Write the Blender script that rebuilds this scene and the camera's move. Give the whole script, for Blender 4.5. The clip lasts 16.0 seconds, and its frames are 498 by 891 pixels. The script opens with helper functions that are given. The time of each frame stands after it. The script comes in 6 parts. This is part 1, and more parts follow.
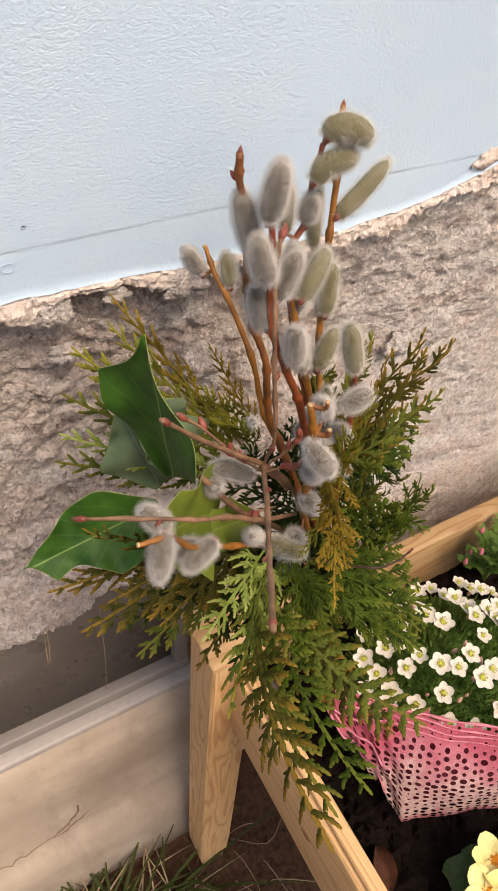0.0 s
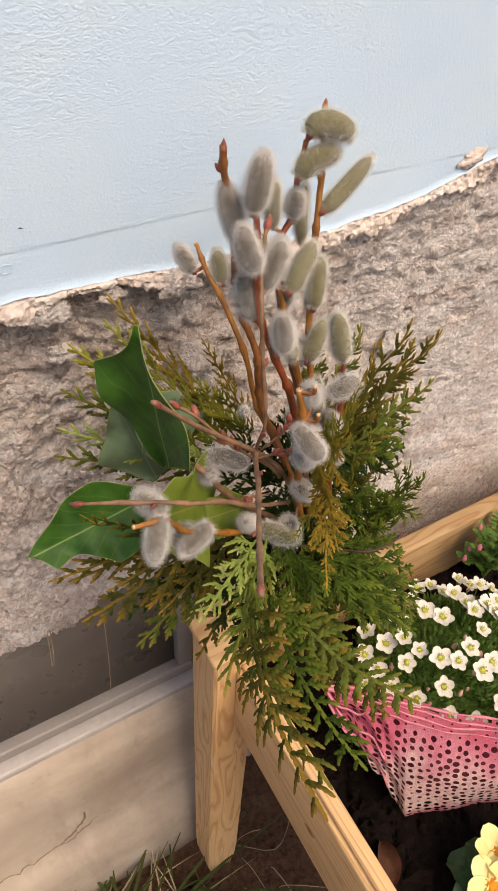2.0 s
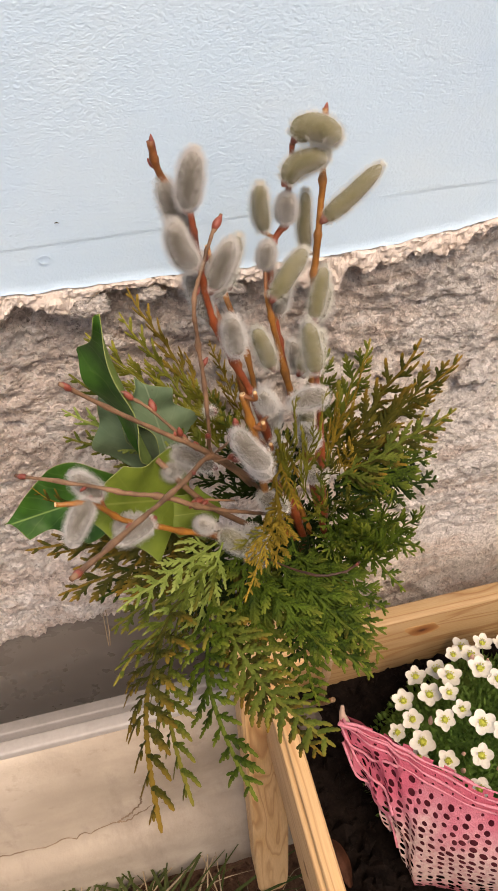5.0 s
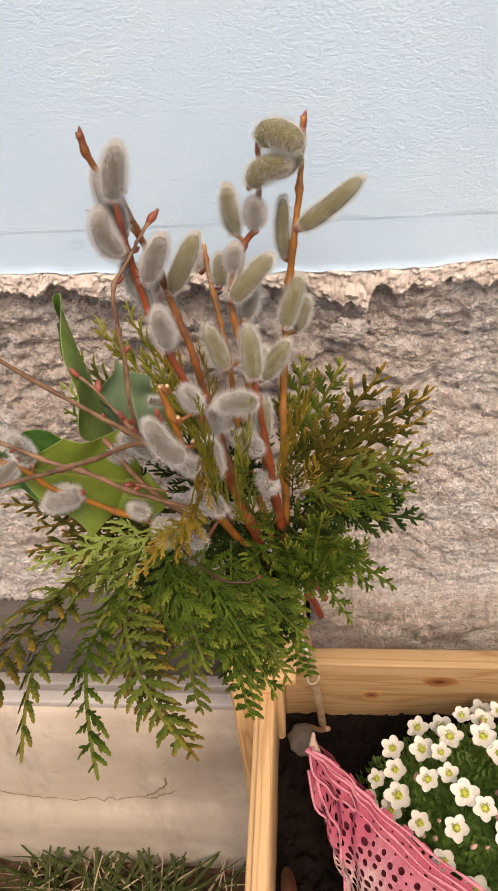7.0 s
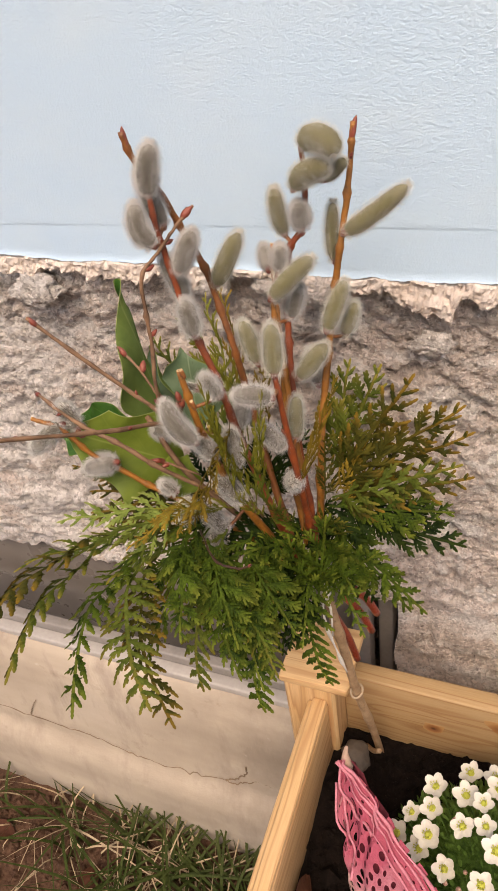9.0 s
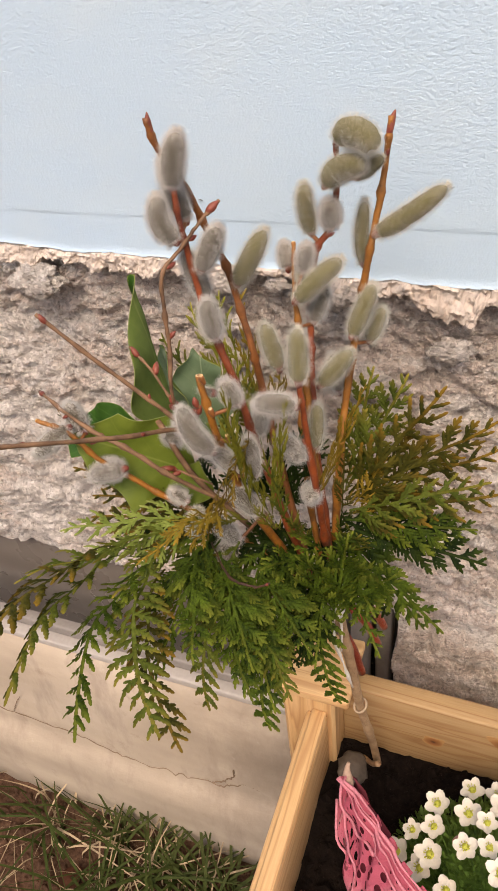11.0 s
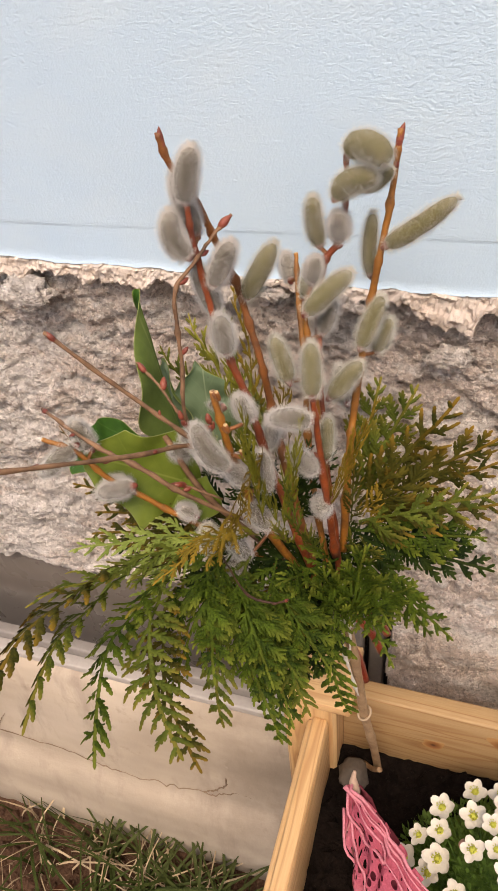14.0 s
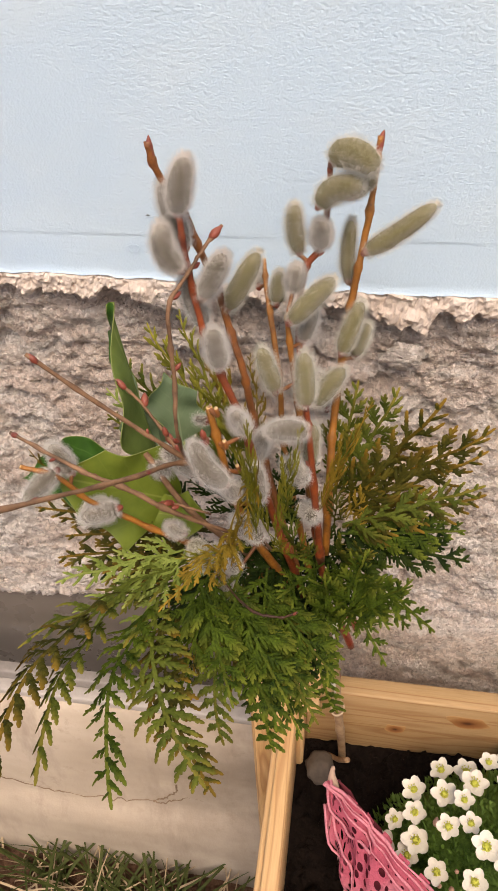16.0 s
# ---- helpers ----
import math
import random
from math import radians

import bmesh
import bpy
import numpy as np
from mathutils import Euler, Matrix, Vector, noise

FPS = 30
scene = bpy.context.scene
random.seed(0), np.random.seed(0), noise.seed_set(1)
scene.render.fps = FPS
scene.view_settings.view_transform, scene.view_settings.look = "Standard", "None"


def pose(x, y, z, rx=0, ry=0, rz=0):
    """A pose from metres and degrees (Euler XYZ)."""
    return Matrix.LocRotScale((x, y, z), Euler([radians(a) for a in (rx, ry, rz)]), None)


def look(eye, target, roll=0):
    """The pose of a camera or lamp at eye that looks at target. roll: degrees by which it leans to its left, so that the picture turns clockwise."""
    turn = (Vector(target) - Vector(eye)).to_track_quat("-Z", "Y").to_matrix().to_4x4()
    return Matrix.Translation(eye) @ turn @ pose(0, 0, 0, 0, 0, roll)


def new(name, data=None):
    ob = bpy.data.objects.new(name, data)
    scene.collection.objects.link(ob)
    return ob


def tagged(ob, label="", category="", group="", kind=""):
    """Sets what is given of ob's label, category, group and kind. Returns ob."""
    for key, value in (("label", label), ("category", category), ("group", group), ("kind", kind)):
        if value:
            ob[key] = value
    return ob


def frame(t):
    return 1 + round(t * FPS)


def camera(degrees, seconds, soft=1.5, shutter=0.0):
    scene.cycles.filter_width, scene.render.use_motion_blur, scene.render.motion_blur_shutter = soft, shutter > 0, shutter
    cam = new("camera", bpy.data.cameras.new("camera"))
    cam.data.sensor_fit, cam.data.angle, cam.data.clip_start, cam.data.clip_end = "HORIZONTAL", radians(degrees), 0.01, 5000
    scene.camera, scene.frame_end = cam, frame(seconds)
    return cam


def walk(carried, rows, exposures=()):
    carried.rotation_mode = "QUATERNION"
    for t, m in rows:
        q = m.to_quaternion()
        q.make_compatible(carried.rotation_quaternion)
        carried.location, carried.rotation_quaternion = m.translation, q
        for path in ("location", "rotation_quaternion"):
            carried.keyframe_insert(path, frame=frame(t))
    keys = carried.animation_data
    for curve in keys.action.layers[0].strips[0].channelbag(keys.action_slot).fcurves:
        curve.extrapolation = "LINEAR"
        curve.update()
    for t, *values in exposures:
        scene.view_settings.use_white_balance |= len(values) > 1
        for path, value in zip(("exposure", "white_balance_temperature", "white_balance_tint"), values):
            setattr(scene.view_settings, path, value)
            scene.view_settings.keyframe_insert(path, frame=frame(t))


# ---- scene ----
cam = camera(39.55, 16.0)
PATH = [
    (0, (-0.1287, -0.3329, 1.1419), (0.6357, 0.8297, -0.2948), 5.39),
    (0.5, (-0.1306, -0.3366, 1.1425), (0.6524, 0.8256, -0.2845), 6.05),
    (1, (-0.1333, -0.3379, 1.1416), (0.6553, 0.8265, -0.2805), 6.09),
    (1.5, (-0.1299, -0.3421, 1.1401), (0.6311, 0.8352, -0.2864), 4.32),
    (2, (-0.1315, -0.3489, 1.1403), (0.6360, 0.8444, -0.2693), 3.91),
    (2.5, (-0.1392, -0.3458, 1.1372), (0.6033, 0.8659, -0.2702), 3.46),
    (3, (-0.1431, -0.3446, 1.1367), (0.6104, 0.8491, -0.2801), 4.64),
    (3.5, (-0.1448, -0.3447, 1.1351), (0.6470, 0.8504, -0.2595), 6.00),
    (3.7, (-0.1436, -0.3418, 1.1332), (0.6430, 0.8458, -0.2707), 5.96),
    (5.8, (0.0134, -0.4131, 1.1311), (0.0670, 1.0709, -0.2086), -6.07),
    (6, (0.0107, -0.4013, 1.1302), (0.0938, 1.0608, -0.2319), -5.71),
    (6.5, (0.0137, -0.3989, 1.1262), (0.1380, 1.0684, -0.2272), -4.40),
    (7, (0.0746, -0.4043, 1.1229), (-0.1042, 1.0887, -0.1959), -5.29),
    (7.5, (0.1188, -0.4130, 1.1196), (-0.3817, 1.0398, -0.1606), -8.42),
    (8, (0.1409, -0.4117, 1.1208), (-0.4905, 1.0260, -0.1179), -9.02),
    (8.5, (0.1539, -0.4061, 1.1201), (-0.5381, 1.0238, -0.0951), -9.63),
    (9, (0.1563, -0.4003, 1.1157), (-0.5442, 0.9982, -0.1306), -9.86),
    (9.2, (0.1556, -0.3994, 1.1148), (-0.5571, 0.9858, -0.1395), -9.36),
    (11.5, (0.1312, -0.3864, 1.1125), (-0.5151, 1.0170, -0.1574), -7.09),
    (12, (0.1328, -0.3884, 1.1126), (-0.5071, 1.0202, -0.1548), -7.28),
    (12.5, (0.1330, -0.3870, 1.1124), (-0.5112, 1.0177, -0.1572), -7.63),
    (13, (0.1312, -0.3863, 1.1119), (-0.5148, 1.0153, -0.1602), -7.65),
    (13.5, (0.1202, -0.3857, 1.1135), (-0.4722, 1.0316, -0.1673), -6.99),
    (14, (0.1131, -0.3883, 1.1171), (-0.4611, 1.0435, -0.1558), -6.67),
    (14.5, (0.1127, -0.3913, 1.1187), (-0.4673, 1.0438, -0.1478), -6.87),
    (15, (0.1114, -0.3913, 1.1171), (-0.4720, 1.0452, -0.1462), -7.37),
    (15.5, (0.0976, -0.3899, 1.1191), (-0.3827, 1.0737, -0.1566), -6.04),
    (16, (0.0683, -0.3877, 1.1234), (-0.2143, 1.0972, -0.1862), -3.14),
]
walk(cam, [(t, look(eye, target, roll)) for t, eye, target, roll in PATH], [(0, 0.43, 7700, 17), (16, 0.43, 7700, 17)])


# ---- light ----
SUN_EL, SUN_AZ = radians(56), radians(168)
world = bpy.data.worlds.new("world")
scene.world = world
world.use_nodes = True
wt = world.node_tree
sky = wt.nodes.new("ShaderNodeTexSky")
sky.sky_type, sky.sun_disc = "NISHITA", False
sky.sun_elevation, sky.sun_rotation = SUN_EL, SUN_AZ
sky.dust_density, sky.air_density, sky.ozone_density = 3.0, 1.0, 1.0
wt.links.new(sky.outputs["Color"], wt.nodes["Background"].inputs["Color"])
wt.nodes["Background"].inputs["Strength"].default_value = 0.15
sun = new("sun", bpy.data.lights.new("sun", "SUN"))
sun.data.energy, sun.data.angle, sun.data.color = 1.9, radians(30), (1.0, 0.90, 0.76)
sun.matrix_world = look((math.sin(SUN_AZ) * math.cos(SUN_EL) * 9, math.cos(SUN_AZ) * math.cos(SUN_EL) * 9, math.sin(SUN_EL) * 9), (0, 0, 0))


# ---- material helpers ----
class Mat:
    """A node material with short ways to add textures."""

    def __init__(self, name, rough=0.7, metal=0.0, spec=0.5):
        self.m = bpy.data.materials.new(name)
        self.m.use_nodes = True
        self.t = self.m.node_tree
        self.b = self.t.nodes["Principled BSDF"]
        self.b.inputs["Roughness"].default_value = rough
        self.b.inputs["Metallic"].default_value = metal
        self.b.inputs["Specular IOR Level"].default_value = spec
        self.co = self.t.nodes.new("ShaderNodeTexCoord")

    def link(self, a, b):
        self.t.links.new(a, b)
        return self

    def coord(self, scale=(1, 1, 1), kind="Object", rot=(0, 0, 0)):
        n = self.t.nodes.new("ShaderNodeMapping")
        n.inputs["Scale"].default_value = scale
        n.inputs["Rotation"].default_value = rot
        self.link(self.co.outputs[kind], n.inputs["Vector"])
        return n.outputs["Vector"]

    def noise(self, scale, detail=4, rough=0.55, vec=None, distort=0.0):
        n = self.t.nodes.new("ShaderNodeTexNoise")
        n.inputs["Scale"].default_value, n.inputs["Detail"].default_value = scale, detail
        n.inputs["Roughness"].default_value, n.inputs["Distortion"].default_value = rough, distort
        self.link(vec or self.co.outputs["Object"], n.inputs["Vector"])
        return n.outputs["Fac"]

    def voronoi(self, scale, feature="F1", vec=None, out="Distance"):
        n = self.t.nodes.new("ShaderNodeTexVoronoi")
        n.feature = feature
        n.inputs["Scale"].default_value = scale
        self.link(vec or self.co.outputs["Object"], n.inputs["Vector"])
        return n.outputs[out]

    def ramp(self, fac, *stops):
        n = self.t.nodes.new("ShaderNodeValToRGB")
        e = n.color_ramp.elements
        while len(e) < len(stops):
            e.new(0.5)
        for k, (at, colour) in enumerate(stops):
            e[k].position = at
            e[k].color = (*colour, 1) if len(colour) == 3 else colour
        self.link(fac, n.inputs["Fac"])
        return n.outputs["Color"]

    def mix(self, fac, a, b, kind="MIX"):
        n = self.t.nodes.new("ShaderNodeMix")
        n.data_type, n.blend_type = "RGBA", kind
        for value, spot in ((fac, n.inputs["Factor"]), (a, n.inputs["A"]), (b, n.inputs["B"])):
            if isinstance(value, (int, float)):
                spot.default_value = value
            elif isinstance(value, tuple):
                spot.default_value = (*value, 1)
            else:
                self.link(value, spot)
        return n.outputs["Result"]

    def math(self, kind, a, b=0.0, c=None):
        n = self.t.nodes.new("ShaderNodeMath")
        n.operation = kind
        for k, value in enumerate((a, b) if c is None else (a, b, c)):
            if isinstance(value, (int, float)):
                n.inputs[k].default_value = value
            else:
                self.link(value, n.inputs[k])
        return n.outputs["Value"]

    def axis(self, vec, which):
        n = self.t.nodes.new("ShaderNodeSeparateXYZ")
        self.link(vec, n.inputs["Vector"])
        return n.outputs[which]

    def island(self):
        return self.t.nodes.new("ShaderNodeNewGeometry").outputs["Random Per Island"]

    def thing(self):
        return self.t.nodes.new("ShaderNodeObjectInfo").outputs["Random"]

    def colour(self, value):
        if isinstance(value, tuple):
            self.b.inputs["Base Color"].default_value = (*value, 1)
        else:
            self.link(value, self.b.inputs["Base Color"])
        return self

    def rough(self, fac, low, high):
        n = self.t.nodes.new("ShaderNodeMapRange")
        n.inputs["To Min"].default_value, n.inputs["To Max"].default_value = low, high
        self.link(fac, n.inputs["Value"])
        self.link(n.outputs["Result"], self.b.inputs["Roughness"])
        return self

    def bump(self, height, strength=0.5, distance=0.002):
        n = self.t.nodes.new("ShaderNodeBump")
        n.inputs["Strength"].default_value, n.inputs["Distance"].default_value = strength, distance
        self.link(height, n.inputs["Height"])
        self.link(n.outputs["Normal"], self.b.inputs["Normal"])
        return self

    def leafy(self, share=0.35):
        """Lets some light through a thin leaf, petal or hair, in its own colour."""
        tr = self.t.nodes.new("ShaderNodeBsdfTranslucent")
        mx = self.t.nodes.new("ShaderNodeMixShader")
        mx.inputs["Fac"].default_value = share
        out = self.t.nodes["Material Output"]
        src = self.b.inputs["Base Color"]
        if src.is_linked:
            self.link(src.links[0].from_socket, tr.inputs["Color"])
        else:
            tr.inputs["Color"].default_value = src.default_value
        self.link(self.b.outputs["BSDF"], mx.inputs[1]).link(tr.outputs["BSDF"], mx.inputs[2])
        self.link(mx.outputs["Shader"], out.inputs["Surface"])
        return self


# ---- materials ----
LINE = 0.916  # height at which the blue paint ends


def blue_paint():
    m = Mat("blue_paint", 0.6)
    low = m.noise(3.0, 3)
    soft = m.noise(14.0, 4, vec=m.coord((1, 1, 1.6)))
    fine = m.noise(900.0, 3, 0.55, m.coord((0.8, 1, 1.15)))
    grain = m.noise(420.0, 3, 0.5, m.coord((0.9, 1, 1.1)))
    lump = m.noise(60.0, 4, 0.6, m.coord((0.6, 1, 1.3)))
    pits = m.ramp(m.noise(75.0, 4, 0.6), (0.30, (0, 0, 0)), (0.36, (1, 1, 1)))
    nib = m.ramp(m.voronoi(75.0), (0.05, (1, 1, 1)), (0.14, (0, 0, 0)))
    c = m.ramp(low, (0.3, (0.455, 0.625, 0.795)), (0.7, (0.52, 0.685, 0.815)))
    c = m.mix(m.ramp(soft, (0.45, (0, 0, 0)), (0.75, (0.4, 0.4, 0.4))), c, (0.575, 0.705, 0.785))
    c = m.mix(m.ramp(fine, (0.66, (0, 0, 0)), (0.78, (0.35, 0.35, 0.35))), c, (0.38, 0.47, 0.58))
    m.colour(c)
    h = m.math("ADD", m.math("MULTIPLY", grain, 1.0), m.math("MULTIPLY", fine, 0.95))
    h = m.math("ADD", h, m.math("MULTIPLY", lump, 0.6))
    h = m.math("ADD", h, m.math("MULTIPLY", m.math("ADD", pits, m.math("MULTIPLY", nib, 1.2)), 0.20))
    above = m.math("MINIMUM", m.math("MAXIMUM", m.math("MULTIPLY", m.math("SUBTRACT", m.axis(m.co.outputs["Object"], "Z"), LINE + 0.0292), 600.0), 0.0), 1.0)
    h = m.math("MULTIPLY", h, m.math("ADD", 0.68, m.math("MULTIPLY", above, 0.32)))
    m.bump(h, 0.41, 0.0014)
    return m.m


def render_coat():
    m = Mat("lime_render", 0.9, spec=0.2)
    c = m.ramp(m.noise(45.0, 6, 0.65), (0.3, (0.64, 0.54, 0.47)), (0.55, (0.80, 0.71, 0.64)), (0.75, (0.86, 0.80, 0.75)))
    c = m.mix(m.ramp(m.noise(9.0, 3), (0.5, (0, 0, 0)), (0.7, (0.5, 0.5, 0.5))), c, (0.50, 0.38, 0.29))
    m.colour(c).bump(m.math("ADD", m.noise(160.0, 8, 0.72), m.math("MULTIPLY", m.voronoi(260.0), -0.5)), 0.9, 0.0032)
    return m.m


def rough_stone(name, lift):
    """Crumbling lime mortar and stone; lift moves it towards the pale end."""
    m = Mat(name, 0.92, spec=0.2)
    big = m.noise(7.0, 5, 0.6)
    mid = m.math("ADD", m.noise(60.0, 9, 0.74, m.coord((1, 1, 1.4))), lift)
    fine = m.noise(420.0, 6, 0.7)
    c = m.ramp(mid, (0.28, (0.41, 0.325, 0.28)), (0.40, (0.70, 0.605, 0.55)), (0.54, (0.84, 0.75, 0.695)), (0.70, (0.93, 0.885, 0.845)))
    c = m.mix(m.ramp(big, (0.36, (0.3, 0.3, 0.3)), (0.54, (0, 0, 0))), c, (0.50, 0.385, 0.325))
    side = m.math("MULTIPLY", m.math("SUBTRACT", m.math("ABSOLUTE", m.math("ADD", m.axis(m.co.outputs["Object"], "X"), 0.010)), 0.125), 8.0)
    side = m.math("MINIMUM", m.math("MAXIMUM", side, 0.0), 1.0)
    # Browner behind the bunch: its shade on the stone put into the colour
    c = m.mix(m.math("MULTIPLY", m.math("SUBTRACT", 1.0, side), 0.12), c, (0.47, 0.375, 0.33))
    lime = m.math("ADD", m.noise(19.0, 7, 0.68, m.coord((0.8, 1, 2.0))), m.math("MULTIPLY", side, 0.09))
    c = m.mix(m.ramp(lime, (0.50, (0, 0, 0)), (0.60, (0.8, 0.8, 0.8))), c, (0.87, 0.84, 0.815))
    cell = m.ramp(m.voronoi(330.0, out="Color"), (0.15, (0.66, 0.63, 0.61)), (0.5, (1.0, 0.985, 0.97)), (0.85, (1.22, 1.21, 1.20)))
    c = m.mix(0.8, c, cell, "MULTIPLY")
    c = m.mix(m.ramp(fine, (0.55, (0, 0, 0)), (0.64, (0.75, 0.75, 0.75))), c, (0.90, 0.87, 0.84))
    # Dark flecks paint in the shade of small crevices
    c = m.mix(m.ramp(m.noise(150.0, 6, 0.7), (0.33, (0.7, 0.7, 0.7)), (0.41, (0, 0, 0))), c, (0.15, 0.112, 0.09))
    m.colour(c)
    grain = m.math("ADD", m.math("MULTIPLY", m.voronoi(560.0), -0.42), m.math("MULTIPLY", m.voronoi(240.0), -0.28))
    h = m.math("ADD", m.noise(140.0, 9, 0.78), m.math("MULTIPLY", fine, 0.8))
    m.bump(m.math("ADD", h, grain), 0.95, 0.0066)
    return m.m


def plinth_paint():
    m = Mat("plinth_paint", 0.75, spec=0.3)
    low = m.noise(5.0, 4, 0.6, m.coord((0.5, 1, 1.2)))
    c = m.ramp(low, (0.3, (0.30, 0.25, 0.20)), (0.5, (0.42, 0.355, 0.285)), (0.72, (0.53, 0.465, 0.39)))
    spots = m.noise(70.0, 5, 0.7)
    c = m.mix(m.ramp(spots, (0.64, (0, 0, 0)), (0.74, (0.5, 0.5, 0.5))), c, (0.52, 0.47, 0.41))
    c = m.mix(m.ramp(m.noise(26.0, 6, 0.7), (0.60, (0, 0, 0)), (0.78, (0.6, 0.6, 0.6))), c, (0.20, 0.15, 0.11))
    run = m.noise(11.0, 6, 0.7, m.coord((1.6, 1, 0.45)))
    c = m.mix(m.ramp(run, (0.52, (0, 0, 0)), (0.68, (0.55, 0.55, 0.55))), c, (0.25, 0.20, 0.165))
    # Mottled darkening towards the planter: its shade put into the paint colour
    near = m.math("MINIMUM", m.math("MAXIMUM", m.math("MULTIPLY", m.math("ADD", m.axis(m.co.outputs["Object"], "X"), 0.30), 5.0), 0.0), 1.0)
    planter_shade = m.math("MULTIPLY", near, m.ramp(m.noise(9.0, 5, 0.65), (0.36, (0, 0, 0)), (0.6, (0.6, 0.6, 0.6))))
    c = m.mix(planter_shade, c, (0.24, 0.195, 0.155))
    m.colour(c).bump(m.math("ADD", m.noise(120.0, 6, 0.65), m.math("MULTIPLY", m.noise(28.0, 4), 1.5)), 0.4, 0.0025)
    return m.m


def wood(name, along, tone=1.0):
    """Sawn pine; the grain runs along the axis given."""
    m = Mat(name, 0.55, spec=0.35)
    v = m.coord([0.9 if k == along else 11.0 for k in range(3)])
    rings = m.noise(4.0, 2, 0.45, v, 0.5)
    w = m.math("FRACT", m.math("MULTIPLY", rings, 8.0))
    fibre = m.noise(60.0, 4, 0.6, m.coord([1.0 if k == along else 18.0 for k in range(3)]))
    c = m.ramp(w, (0.0, (0.67 * tone, 0.43 * tone, 0.20 * tone)), (0.55, (0.74 * tone, 0.51 * tone, 0.265 * tone)), (0.88, (0.45 * tone, 0.225 * tone, 0.09 * tone)), (1.0, (0.63 * tone, 0.385 * tone, 0.17 * tone)))
    c = m.mix(m.ramp(fibre, (0.35, (0.35, 0.35, 0.35)), (0.6, (0, 0, 0))), c, (0.42 * tone, 0.24 * tone, 0.11 * tone))
    c = m.mix(m.ramp(m.noise(6.0, 2), (0.4, (0, 0, 0)), (0.7, (0.45, 0.45, 0.45))), c, (0.66 * tone, 0.43 * tone, 0.23 * tone))
    c = m.mix(m.math("MULTIPLY", m.thing(), 0.25), c, (0.60 * tone, 0.36 * tone, 0.17 * tone))
    m.colour(c).bump(m.math("ADD", fibre, m.math("MULTIPLY", w, 0.3)), 0.18, 0.0015)
    return m.m


def plain(name, colour, rough=0.6, grain=150.0, depth=0.25, spread=0.25, spec=0.4, low=20.0):
    m = Mat(name, rough, spec=spec)
    dark = tuple(v * (1 - spread) for v in colour)
    light = tuple(min(1.0, v * (1 + spread)) for v in colour)
    f = m.math("ADD", m.math("MULTIPLY", m.noise(low, 4), 0.6), m.math("MULTIPLY", m.noise(grain, 4), 0.4))
    m.colour(m.ramp(f, (0.32, dark), (0.68, light)))
    m.bump(m.noise(grain, 5), depth, 0.001)
    return m.m


def bark(name, dark, light, gloss=0.4):
    m = Mat(name, gloss, spec=0.45)
    f = m.noise(75.0, 4, 0.6)
    c = m.ramp(f, (0.3, dark), (0.65, light))
    c = m.mix(m.ramp(m.noise(420.0, 3), (0.60, (0, 0, 0)), (0.72, (0.6, 0.6, 0.6))), c, (0.09, 0.045, 0.02))
    m.colour(c).bump(m.math("ADD", m.noise(320.0, 5, 0.65), m.math("MULTIPLY", m.noise(1100.0, 3), 0.4)), 0.6, 0.0009)
    return m.m


def catkin_core(name, dark, dot):
    m = Mat(name, 0.85, spec=0.2)
    d = m.voronoi(1900.0)
    c = m.ramp(d, (0.10, dot), (0.55, dark))
    m.colour(c).bump(m.math("SUBTRACT", 1.0, d), 0.6, 0.0008)
    return m.m


def fur(name, colour):
    m = Mat(name, 0.6, spec=0.25)
    c = m.mix(m.island(), tuple(v * 0.88 for v in colour), colour)
    m.colour(c).leafy(0.1)
    return m.m


def thuja_green(name, deep, fresh, tip):
    m = Mat(name, 0.6, spec=0.10)
    along = m.axis(m.co.outputs["Generated"], "Y")
    f = m.math("ADD", m.math("MULTIPLY", m.noise(70.0, 3), 0.55), m.math("MULTIPLY", m.noise(520.0, 3), 0.45))
    c = m.ramp(f, (0.36, deep), (0.60, fresh))
    c = m.mix(m.ramp(along, (0.55, (0, 0, 0)), (1.0, (0.75, 0.75, 0.75))), c, tip)
    c = m.mix(m.math("MULTIPLY", m.thing(), 0.5), c, deep)
    m.colour(c).bump(m.noise(800.0, 2), 0.7, 0.0008).leafy(0.16)
    return m.m


